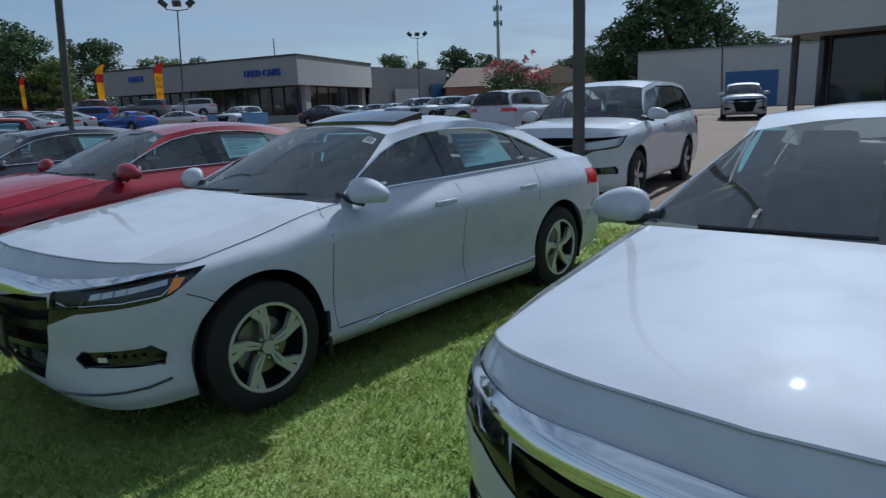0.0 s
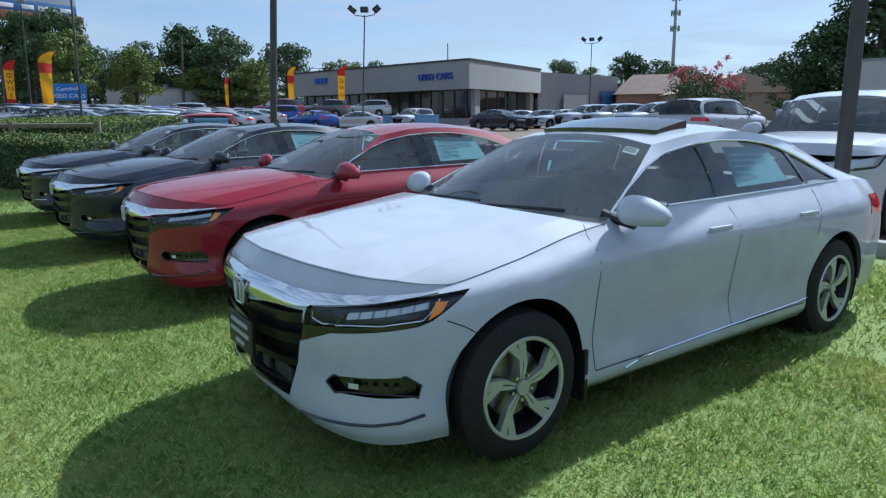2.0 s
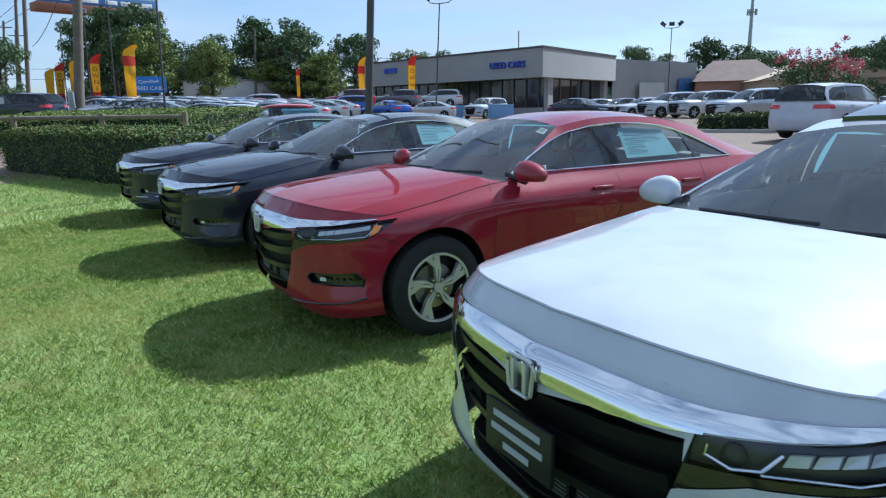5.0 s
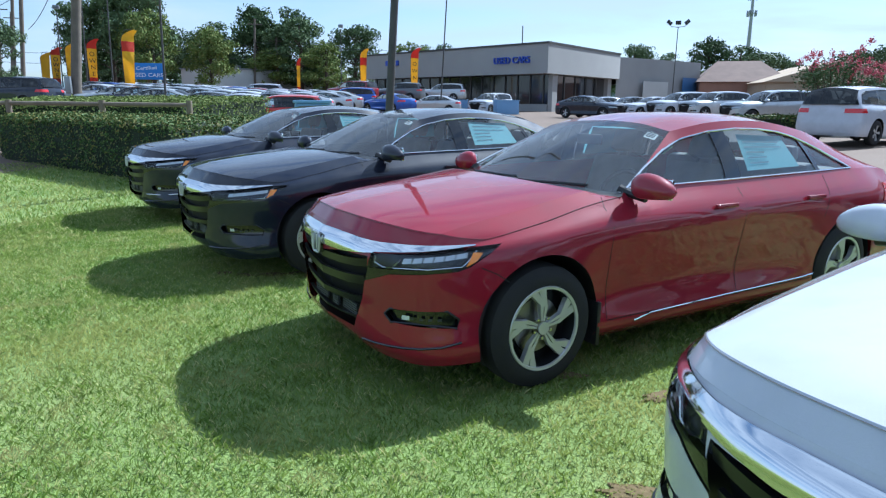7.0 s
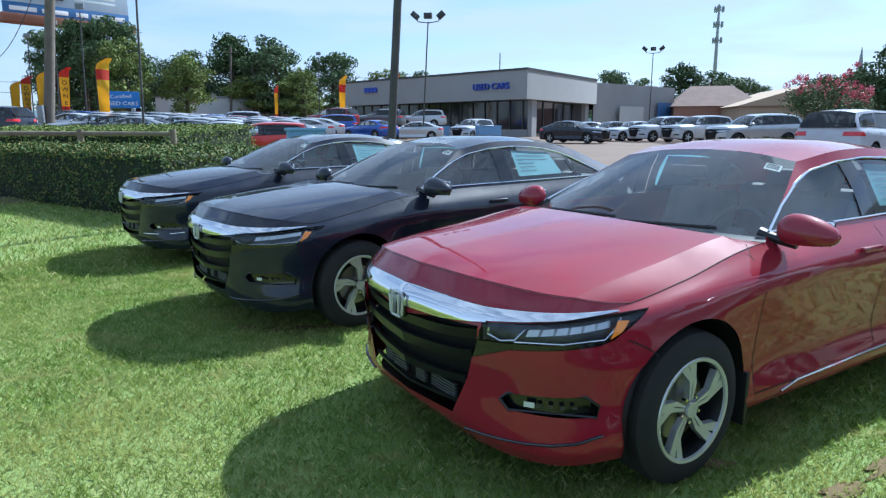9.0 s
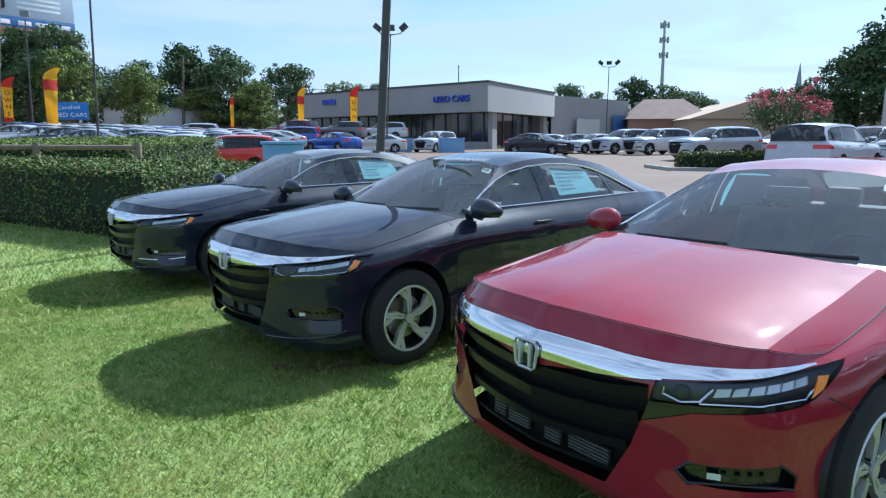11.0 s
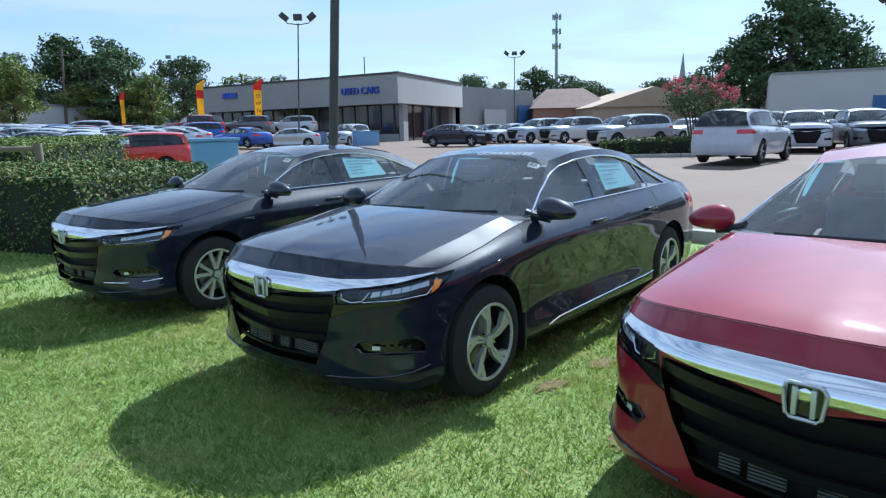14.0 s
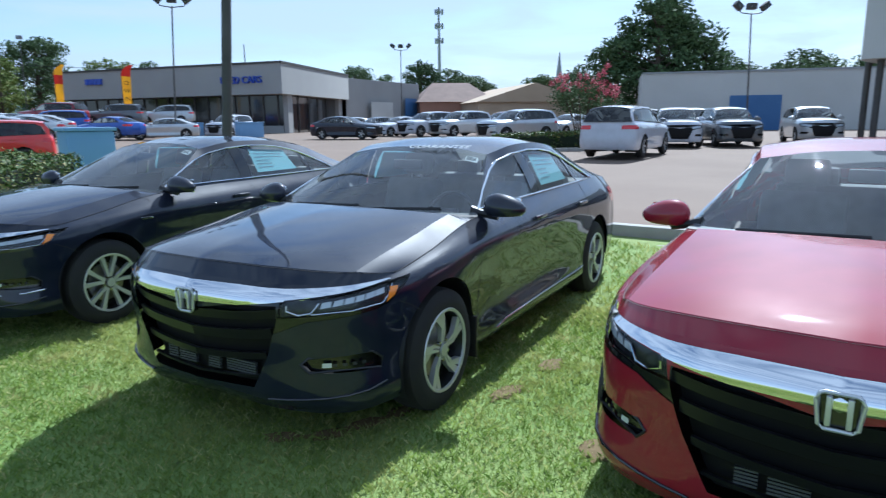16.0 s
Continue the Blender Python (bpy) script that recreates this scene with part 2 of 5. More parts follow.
# ---- cars ----
class Shape:
    """The skin of a car: x to its left, y to its tail from the front axle, z up."""

    def __init__(self, spec, cols, rows):
        self.spec = spec
        plan = spline(spec["plan"], cols)
        tan = np.gradient(plan, axis=0)
        nor = np.stack([tan[:, 1], -tan[:, 0]], 1)
        nor /= np.linalg.norm(nor, axis=1)[:, None]
        nor[0], nor[-1] = (0, -1), (0, 1)
        lines = []
        for zs, ins in spec["levels"]:
            prof = spline([(a, b) for a, b in zip(zs, ins)], cols)
            p = plan - nor * prof[:, 1:2]
            p[0, 0] = p[-1, 0] = 0
            lines.append(np.column_stack([p, prof[:, 0]]))
        lines = np.array(lines)
        self.grid = np.stack([spline(lines[:, i], rows) for i in range(cols + 1)])
        self.arc = np.concatenate([[0], np.cumsum(np.linalg.norm(np.diff(plan, axis=0), axis=1))])
        self.top = self.grid[:, -1]
        self.cols = cols

    def soup(self):
        V, F = grid_soup(self.grid)
        k = self.grid.shape[1]
        return [(*v, self.arc[i // k]) for i, v in enumerate(V)], F

    def at(self, a, z, lift=0.0):
        """The point of the side at arc a from the nose's middle and height z."""
        i = min(max(np.searchsorted(self.arc, a) - 1, 0), self.cols - 1)
        w = (a - self.arc[i]) / (self.arc[i + 1] - self.arc[i])
        col = self.grid[i] * (1 - w) + self.grid[i + 1] * w
        zz = np.maximum.accumulate(col[:, 2])
        p = np.array([np.interp(z, zz, col[:, 0]), np.interp(z, zz, col[:, 1]), z])
        if lift:
            t = self.grid[min(i + 1, self.cols)][8] - self.grid[i][8]
            k = min(max(np.searchsorted(zz, z) - 1, 0), len(zz) - 2)
            n = np.cross(t, col[k + 1] - col[k])
            n /= np.linalg.norm(n) + 1e-9
            p = p + n * lift
        return p

    def at_y(self, y, z, lift=0.0):
        """The same by y along the side."""
        mid = self.grid[:, self.grid.shape[1] // 2]
        lo = np.argmax(mid[:, 0] > mid[:, 0].max() * 0.93)
        hi = len(mid) - 1 - np.argmax(mid[::-1, 0] > mid[:, 0].max() * 0.9)
        return self.at(np.interp(y, mid[lo:hi + 1, 1], self.arc[lo:hi + 1]), z, lift)

    def upper(self, s):
        """Points of the shoulder line between two marks of the plan."""
        a, b = s
        n = len(self.spec["plan"]) - 1
        u = np.linspace(a, b, 25) / n * self.cols
        i = np.minimum(u.astype(int), self.cols - 1)
        return self.top[i] + (self.top[i + 1] - self.top[i]) * (u - i)[:, None]


def ribbon(bm, pts, width, side):
    """A flat strip along pts, its width lying along side (a vector, or one for each point)."""
    pts = [Vector(p) for p in pts]
    rows = []
    for i, p in enumerate(pts):
        d = (pts[min(i + 1, len(pts) - 1)] - pts[max(i - 1, 0)]).normalized()
        w = d.cross(Vector(side)).normalized() * width / 2
        rows.append((bm.verts.new(p - w), bm.verts.new(p + w)))
    for a, b in zip(rows, rows[1:]):
        bm.faces.new((a[0], a[1], b[1], b[0]))
    return bm


def both_sides(bm):
    """Double a half-car mesh across x = 0."""
    g = bmesh.ops.duplicate(bm, geom=bm.verts[:] + bm.edges[:] + bm.faces[:])["geom"]
    for v in g:
        if isinstance(v, bmesh.types.BMVert):
            v.co.x *= -1
    bmesh.ops.reverse_faces(bm, faces=[f for f in g if isinstance(f, bmesh.types.BMFace)])
    return bm


SEDAN = dict(
    plan=[(0, -.885), (.45, -.83), (.76, -.655), (.885, -.38), (.925, 0), (.915, .6), (.915, 1.6), (.925, 2.83), (.90, 3.35), (.76, 3.72), (0, 3.90)],
    levels=[
        ((.20, .19, .19, .20, .20, .19, .19, .20, .22, .24, .25), (.13, .09, .04, .03, .06, .07, .07, .06, .05, .06, .08)),
        ((.29, .28, .27, .28, .28, .27, .27, .28, .30, .32, .33), (.04, .03, .0, .0, .015, .0, .0, .015, .02, .02, .02)),
        ((.45, .45, .44, .44, .45, .45, .45, .46, .48, .50, .50), (.01, .02, .02, .015, .0, .036, .040, .0, .0, .0, .0)),
        ((.62, .62, .62, .63, .66, .66, .66, .68, .70, .70, .70), (.0, .0, .01, .01, -.005, .016, .018, -.005, .0, .0, .0)),
        ((.74, .74, .74, .76, .81, .85, .865, .88, .88, .86, .86), (.01, .01, .02, .025, .016, .000, .000, .006, .02, .03, .02)),
        ((.825, .82, .80, .815, .875, .975, 1.02, 1.045, 1.04, 1.0, .985), (.05, .05, .06, .075, .095, .115, .115, .125, .14, .10, .05))],
    hood=[(0, -.6, .885), (0, 0, .955), (0, .40, .985)], cowl=[(.45, .45, .987)],
    pillar=[(.70, .90, 1.145), (.57, 1.23, 1.325)], screen_top=[(.30, 1.255, 1.365), (0, 1.27, 1.378)],
    roof=[(0, 1.75, 1.435), (0, 2.25, 1.43), (0, 2.80, 1.365)],
    rail=[(.615, 1.60, 1.385), (.615, 2.1, 1.385), (.585, 2.6, 1.325), (.575, 2.78, 1.285)],
    roof_rear=[(.30, 2.80, 1.345)], rear_pillar=[(.63, 3.12, 1.155), (.68, 3.36, 1.075)],
    rear_base=[(.34, 3.49, 1.075), (0, 3.52, 1.08)], tail_mark=8.35,
    window=[(.66, 1.018), (2.98, 1.055), (2.87, 1.112), (2.72, 1.178), (2.56, 1.236), (2.40, 1.283), (2.22, 1.317), (2.0, 1.338), (1.75, 1.343), (1.5, 1.325), (1.28, 1.281), (1.08, 1.217), (.86, 1.122)],
    pillars=[[(1.545, .9), (1.70, .9), (1.62, 1.45), (1.50, 1.45)], [(2.585, .9), (2.63, .9), (2.42, 1.45), (2.375, 1.45)]],
    doors=(.45, 1.60, 2.47), axle=2.83, tyre=.335, arch=.385, rim=.225, privacy=False, tall=0.0)
SUV = dict(
    plan=[(0, -.96), (.50, -.90), (.82, -.72), (.95, -.42), (.99, 0), (.985, .6), (.985, 1.6), (.99, 2.82), (.97, 3.4), (.86, 3.86), (0, 3.98)],
    levels=[
        ((.24, .24, .25, .26, .27, .27, .27, .27, .28, .30, .30), (.13, .09, .05, .03, .06, .07, .07, .06, .05, .06, .08)),
        ((.36, .36, .35, .36, .36, .36, .36, .36, .38, .40, .40), (.03, .03, .0, .0, .03, .03, .03, .03, .02, .02, .02)),
        ((.60, .60, .58, .58, .58, .56, .56, .58, .60, .62, .62), (.0, .0, .01, .01, .0, .02, .02, .0, .0, .0, .0)),
        ((.80, .80, .80, .80, .80, .80, .80, .82, .84, .84, .84), (.0, .0, .01, .01, .0, .005, .005, .0, .0, .02, .02)),
        ((.93, .93, .93, .95, .98, 1.0, 1.02, 1.04, 1.05, 1.04, 1.04), (.02, .02, .02, .025, .02, .012, .012, .014, .02, .04, .04)),
        ((1.03, 1.03, 1.02, 1.03, 1.07, 1.12, 1.15, 1.19, 1.21, 1.20, 1.20), (.08, .07, .07, .08, .09, .11, .11, .11, .12, .11, .09))],
    hood=[(0, -.6, 1.08), (0, 0, 1.135), (0, .36, 1.15)], cowl=[(.45, .40, 1.15)],
    pillar=[(.76, .80, 1.37), (.66, 1.12, 1.60)], screen_top=[(.35, 1.12, 1.645), (0, 1.12, 1.655)],
    roof=[(0, 1.8, 1.745), (0, 2.8, 1.755), (0, 3.62, 1.69)],
    rail=[(.70, 1.6, 1.685), (.71, 2.5, 1.695), (.69, 3.2, 1.665), (.67, 3.58, 1.62)],
    roof_rear=[(.35, 3.62, 1.675)], rear_pillar=[(.74, 3.74, 1.42), (.78, 3.84, 1.20)],
    rear_base=[(.4, 3.90, 1.20), (0, 3.92, 1.20)], tail_mark=8.9,
    window=[(.62, 1.15), (3.62, 1.235), (3.50, 1.50), (3.30, 1.585), (2.5, 1.635), (1.6, 1.625), (1.15, 1.54), (.86, 1.36)],
    pillars=[[(1.50, 1.0), (1.64, 1.0), (1.60, 1.75), (1.46, 1.75)], [(2.66, 1.0), (2.76, 1.0), (2.72, 1.75), (2.62, 1.75)]],
    doors=(.45, 1.57, 2.62), axle=2.82, tyre=.375, arch=.43, rim=.245, privacy=True, tall=.16)
COUPE = dict(SEDAN, pillars=[[(1.95, .9), (2.10, .9), (2.02, 1.45), (1.88, 1.45)]], doors=(.45, 2.05, 2.05))


def ring(bm, profile, n=40):
    """A turned shape about the x axis; profile is (x, radius) pairs, closed."""
    rows = [[bm.verts.new((x, r * math.cos(2 * math.pi * k / n), r * math.sin(2 * math.pi * k / n))) for x, r in profile] for k in range(n)]
    for k in range(n):
        a, b = rows[k], rows[(k + 1) % n]
        for i in range(len(profile)):
            j = (i + 1) % len(profile)
            bm.faces.new((a[i], a[j], b[j], b[i]))
    return bm


def disc(bm, x, r, n=24, thick=0.01):
    m = Matrix.Translation((x, 0, 0)) @ Matrix.Rotation(math.pi / 2, 4, "Y")
    bmesh.ops.create_cone(bm, cap_ends=True, segments=n, radius1=r, radius2=r, depth=thick, matrix=m)
    return bm


def spoke(bm, pts, width, depth, turn, x):
    """One flat-faced spoke: pts are (radius, degrees) along its middle."""
    rows = []
    for (r, a), w in zip(pts, width):
        t = radians(a) + turn
        c, s = math.cos(t), math.sin(t)
        u = Vector((0, -s, c)) * w / 2
        p = Vector((0, c * r, s * r))
        inset = 0.012 * (1 - r / pts[-1][0])
        rows.append([bm.verts.new(p + u + Vector((x - inset, 0, 0))), bm.verts.new(p - u + Vector((x - inset, 0, 0))),
                     bm.verts.new(p - u * 1.05 + Vector((x - depth, 0, 0))), bm.verts.new(p + u * 1.05 + Vector((x - depth, 0, 0)))])
    for a, b in zip(rows, rows[1:]):
        for k in range(4):
            bm.faces.new((a[k], a[(k + 1) % 4], b[(k + 1) % 4], b[k]))
    bm.faces.new(rows[-1])
    bm.faces.new(rows[0][::-1])
    return bm


def wheel(car, place, side, spec, style, near):
    """A wheel with its tyre and rim; side is +1 on the car's left."""
    R, r = spec["tyre"], spec["rim"]
    n = 48 if near else 20
    hub = part("wheel", disc(bmesh.new(), 0.01, 0.05, 16, 0.03), DARK_ALLOY, car)
    hub.matrix_local = Matrix.Translation(place) @ (Matrix.Identity(4) if side > 0 else Matrix.Rotation(math.pi, 4, "Z"))
    w = 0.105
    prof = [(-w, r - .005), (-w - .008, r + .02), (-w - .004, R - .045), (-w + .02, R - .008), (-w + .06, R), (w - .06, R), (w - .02, R - .008), (w + .004, R - .045), (w + .008, r + .02), (w, r - .005)]
    tyre = part("tyre", ring(bmesh.new(), prof, n), RUBBER, hub)
    bm = bmesh.new()
    ring(bm, [(-w, r), (w - .012, r - .002), (w + .002, r + .004), (w + .006, r - .006), (w - .012, r - .016), (-w + .01, r - .03), (-w, r - .02)], n)
    disc(bm, w - .085, r - .02, n, .006)
    rim = part("rim", bm, DARK_ALLOY, hub)
    if not near:
        bm = bmesh.new()
        for k in range(5):
            spoke(bm, [(.03, 0), (.12, 4), (r, 0)], (.05, .05, .08), .03, k * 2 * math.pi / 5, w - .01)
        part("spokes", bm, MACHINED, hub, smooth=False)
        return hub
    part("rim_lip", ring(bmesh.new(), [(w - .004, r - .014), (w + .006, r - .012), (w + .009, r + .002), (w + .002, r + .006), (w - .004, r - .014)], n), MACHINED, hub)
    part("brake_disc", disc(bmesh.new(), w - .075, r * .66, 32, .012), shader_once("brake_steel"), hub)
    for k in range(5):
        turn = k * 2 * math.pi / 5 + .3
        if style == "twin":
            for off in (-15, 15):
                bm = spoke(bmesh.new(), [(.045, off * .55), (.12, off * .9), (r - .012, off * 1.05)], (.026, .026, .034), .03, turn, w - .006)
                part("spoke", bm, MACHINED, hub, smooth=False)
        else:
            for pts in ([(.038, 10), (.085, 7.5), (.130, 6.5), (.158, 13), (.185, 17.5), (r - .004, 21.5)],
                        [(.038, -10), (.085, -7.5), (.112, -6.5), (.145, .5), (.175, 3.5), (r - .004, 6.0)]):
                bm = spoke(bmesh.new(), pts, (.011, .016, .022, .032, .039, .046), .034, turn, w - .004)
                part("spoke", bm, MACHINED, hub, smooth=False)
    for k in range(5):
        t = k * 2 * math.pi / 5 + .93
        bm = bmesh.new()
        bmesh.ops.create_cone(bm, cap_ends=True, segments=6, radius1=.010, radius2=.008, depth=.02,
                              matrix=Matrix.Translation((w - .02, .057 * math.cos(t), .057 * math.sin(t))) @ Matrix.Rotation(math.pi / 2, 4, "Y"))
        part("lug_nut", bm, CHROME, hub)
    part("centre_cap", disc(bmesh.new(), w - .008, .034, 24, .012), MACHINED, hub, "bright centre cap")
    return hub


MADE = {}


def shader_once(name):
    if name not in MADE:
        MADE[name] = shader(name, (0.30, 0.29, 0.28), 0.35, 1.0)
    return MADE[name]


def window_trim(bm, pts, r):
    tube(bm, pts, r, 6)
    return bm


def seat(x, y, z):
    """Seat cushion, back and headrest as one upholstered piece."""
    bm = bmesh.new()
    block(bm, x - .25, x + .25, y - .28, y + .22, z, z + .16, .05)
    lean = Matrix.Translation((x, y + .22, z + .12)) @ Matrix.Rotation(radians(-20), 4, "X")
    block(bm, -.25, .25, -.07, .07, 0, .56, .05, lean)
    block(bm, -.13, .13, -.05, .05, .60, .78, .04, lean)
    block(bm, -.06, -.045, -.01, .01, .54, .62, 0, lean)
    block(bm, .045, .06, -.01, .01, .54, .62, 0, lean)
    return bm


FOG_LINE = [(.60, .440), (.635, .472), (.95, .482), (1.01, .44), (1.0, .395), (.64, .402)]


def car(name, m, spec, color, label, style="swirl", near=True, group="", plate=False, sticker=True, visor=False, motto=""):
    """A parked car at the pose m; near cars carry all their parts, far ones the main ones."""
    c = empty(name, m, label, "car", group)
    sh = Shape(spec, 150 if near else 60, 30 if near else 15)
    up = spec["tall"]
    ax, arch, hz = spec["axle"], spec["arch"], spec["tyre"] + 0.01
    soup = sh.soup()
    for y0 in (0, ax):
        _, soup = clip(soup, lambda v: (math.hypot(v[1] - y0, v[2] - hz) - arch) if v[0] > .5 else 1.0)
    # nose: openings and lamps, drawn by arc from the middle and height
    lift = 1 + 1.3 * up
    k = lambda poly: [(a, z * lift if up else z) for a, z in poly]
    lamp, soup = cut_out(soup, k([(.50, .665), (1.06, .70), (1.24, .805), (.95, .783), (.52, .742)]), 3, 2)
    bar, strip = [], []
    for poly in ([(-.01, .710), (.30, .718), (.30, .803), (-.01, .803)], [(.30, .718), (.54, .744), (.54, .795), (.30, .803)], [(.54, .744), (.95, .782), (1.10, .794), (1.10, .800), (.54, .795)]):
        piece, soup = cut_out(soup, k(poly), 3, 2)
        bar.append(piece)
    bar = join(bar)
    grille, soup = cut_out(soup, k([(-.01, .305), (.35, .312), (.445, .49), (.487, .615), (.50, .66), (.50, .752), (.45, .744), (.20, .714), (-.01, .708)]), 3, 2)
    for poly in ([(.46, .585), (.64, .650), (.66, .68), (.49, .67)], [(.64, .650), (1.0, .682), (1.06, .70), (.65, .675)]):
        piece, soup = cut_out(soup, k(poly), 3, 2)
        strip.append(piece)
    strip = join(strip)
    fog, soup = cut_out(soup, k(FOG_LINE), 3, 2)
    tail, soup = cut_out(soup, [(3.30 + up, .80 + up), (4.2, .80 + up), (4.2, .93 + up), (3.36 + up, .93 + up)], 1, 2)
    tail, rest = clip(tail, lambda v: .52 - v[0])
    soup = join([soup, rest])
    chin, soup = clip(soup, lambda v: max(v[1] + .30, v[2] - .62) if v[1] < .3 else 1.0)
    d0, d1, d2 = spec["doors"]
    sill, side = clip(soup, lambda v: v[2] - .305 - .75 * up if .3 < v[1] < 2.6 else 1.0)
    front_door, side = clip(side, lambda v: max(d0 - v[1], v[1] - d1))
    rear_door, side = clip(side, lambda v: max(d1 - v[1], v[1] - d2))
    part("body_shell", skin(side, "both"), color, c)
    part("front_bumper", skin(chin, "both"), color, c)
    part("sill_panel", skin(sill, "both"), color, c)
    for tag in ("none", "other"):
        fd = part("front_door", skin(front_door, tag), color, c)
        rd = part("rear_door", skin(rear_door, tag), color, c) if rear_door[1] else fd
        s = 1 if tag == "none" else -1
        for door, y in ((fd, d1 - .20), (rd, d2 - .12)):
            if door is fd and y != d1 - .20:
                continue
            p = sh.at_y(y, .885 + up, .012)
            bm = boxed(-.012, .014, -.10, .10, -.014, .014, .009)
            h = part("door_handle", bm, color, door)
            h.location = (p[0] * s, p[1], p[2])
    # top panels
    A = sh.upper((0, 3))
    B = sh.upper((3, 5))
    mid = spline([tuple(A[0]), *spec["hood"]], 24)
    cowl = spline([spec["hood"][-1], *spec["cowl"], tuple(B[-1])], 24)
    g = coons(A, cowl, mid, B)
    i, j = np.meshgrid(np.linspace(0, 1, 25), np.linspace(0, 1, 25), indexing="ij")
    crease = .70 + .16 * i
    # the columns run along the crease, so that it stays a crisp edge
    j = np.where(j <= 17 / 24, j * 24 / 17 * crease, crease + (j * 24 - 17) / 7 * (1 - crease))
    g = np.stack([np.stack([np.interp(j[q], np.linspace(0, 1, 25), g[q, :, w]) for w in range(3)], 1) for q in range(25)])
    kink = np.minimum(1, (1 - j) / (1 - crease)) * np.clip(i * 13, 0, 1) * np.clip((1 - i) * 12, 0, 1)
    g[:, :, 2] += .054 * kink - .012 * kink * np.minimum(1, j / crease) ** 2 + .006 * np.sin(np.pi * i) * np.cos(j * 1.4)
    tops = [(*p, a) for (p, a) in zip(grid_soup(g)[0], i.ravel())]
    nose, hood = clip((tops, grid_soup(g)[1]), lambda v: v[3] - .075)
    part("nose_panel", skin(nose, "both"), color, c)
    part("hood", skin(hood, "both"), color, c, sharp=9 if near else 38)
    rail0 = [tuple(B[-1]), *spec["pillar"]]
    pillar = spline(rail0, 24)
    top = spline([spec["pillar"][-1], *spec["screen_top"]], 24)[::-1]
    screen_low = cowl + np.array((0, .015, .006))
    mid_screen = np.linspace(screen_low[0], top[0], 25)
    mid_screen[:, 2] += .035 * np.sin(np.linspace(0, np.pi, 25))
    shield = coons(screen_low, top, mid_screen, pillar)
    ws = part("windshield", skin(grid_soup(shield), "both"), GLASS, c, "clear tinted windshield")
    rail = spline([spec["pillar"][-1], *spec["rail"]], 36)
    roof_mid = spline([tuple(top[0]), *spec["roof"]], 36)
    rear_top = spline([spec["roof"][-1], *spec["roof_rear"], spec["rail"][-1]], 24)
    roof = coons(top, rear_top, roof_mid, rail)
    part("roof", skin(grid_soup(roof), "both"), color, c)
    rear_side = spline([spec["rail"][-1], *spec["rear_pillar"]], 24)
    base = spline([spec["rear_pillar"][-1], *spec["rear_base"]], 24)[::-1]
    rear_mid = np.linspace(rear_top[0], base[0], 25)
    rear_mid[:, 2] += .03 * np.sin(np.linspace(0, np.pi, 25))
    part("rear_window", skin(grid_soup(coons(rear_top, base, rear_mid, rear_side)), "both"), GLASS_DARK, c, "dark tinted rear window")
    tm = spec["tail_mark"]
    C1, C2 = sh.upper((tm, 9.3)), sh.upper((10, 9.3))
    lid_front = np.vstack([base, np.linspace(base[-1], C1[0], 4)[1:]])
    lid_front = lid_front[np.round(np.linspace(0, len(lid_front) - 1, 25)).astype(int)]
    lid = coons(lid_front, C2, np.linspace(base[0], C2[0], 25), C1)
    part("trunk_lid", skin(grid_soup(lid), "both"), color, c)
    # side windows between shoulder and roof rail
    low = sh.upper((5, tm))
    u = np.linspace(0, 1, 65)
    high = np.vstack([pillar, rail[1:], rear_side[1:], np.linspace(rear_side[-1], low[-1], 8)[1:]])
    hy = np.concatenate([[0], np.cumsum(np.linalg.norm(np.diff(high, axis=0), axis=1))])
    ly = low[:, 1]
    high = np.stack([np.interp(np.linspace(ly[0], ly[-1], 65), np.maximum.accumulate(high[:, 1]) + np.arange(len(high)) * 1e-6, high[:, q]) for q in range(3)], 1)
    low = np.stack([np.interp(np.linspace(ly[0], ly[-1], 65), ly, low[:, q]) for q in range(3)], 1)
    v = np.linspace(0, 1, 13)[:, None, None]
    wall = low[None] * (1 - v) + high[None] * v
    wall[:, :, 0] += .022 * np.sin(np.pi * v[:, :, 0]) * np.sin(np.pi * u)[None]
    ws_soup = grid_soup(wall)
    lights, frame_soup = cut_out(ws_soup, spec["window"], 1, 2)
    posts = []
    panes = [lights]
    for pil in spec["pillars"]:
        nxt = []
        for q in panes:
            post, rest = cut_out(q, pil, 1, 2)
            posts.append(post)
            if rest[1]:
                xm = sum(p[0] for p in pil) / 4
                a, b = clip(rest, lambda w: w[1] - xm - (1.15 + up - w[2]) * (pil[0][0] - pil[3][0]) / .55 * .5)
                nxt += [p for p in (a, b) if p[1]]
        panes = nxt
    part("side_frame", skin(frame_soup, "both"), color, c)
    for tag in ("none", "other"):
        for q in posts:
            if q[1]:
                part("window_pillar", skin(q, tag), GLOSS_TRIM, c, "gloss black pillar")
        for n, q in enumerate(sorted(panes, key=lambda q: min(w[1] for w in q[0]))):
            part("side_window", skin(q, tag, .006), GLASS_DARK if spec["privacy"] and n > 0 else GLASS, c, "tinted side window")
    wy = [(p[0], p[1]) for p in spec["window"]]

    def on_wall(y, z):
        i = np.interp(y, wall[0, :, 1], np.arange(65))
        i0 = min(int(i), 63)
        col = wall[:, i0] * (1 - i + i0) + wall[:, i0 + 1] * (i - i0)
        x = np.interp(z, col[:, 2], col[:, 0])
        return x + .004, y, z
    loop = wy + wy[:1]
    line = [on_wall(*(np.array(p) * (1 - t) + np.array(q) * t)) for p, q in zip(loop, loop[1:]) for t in np.linspace(0, 1, 9)[:-1]]
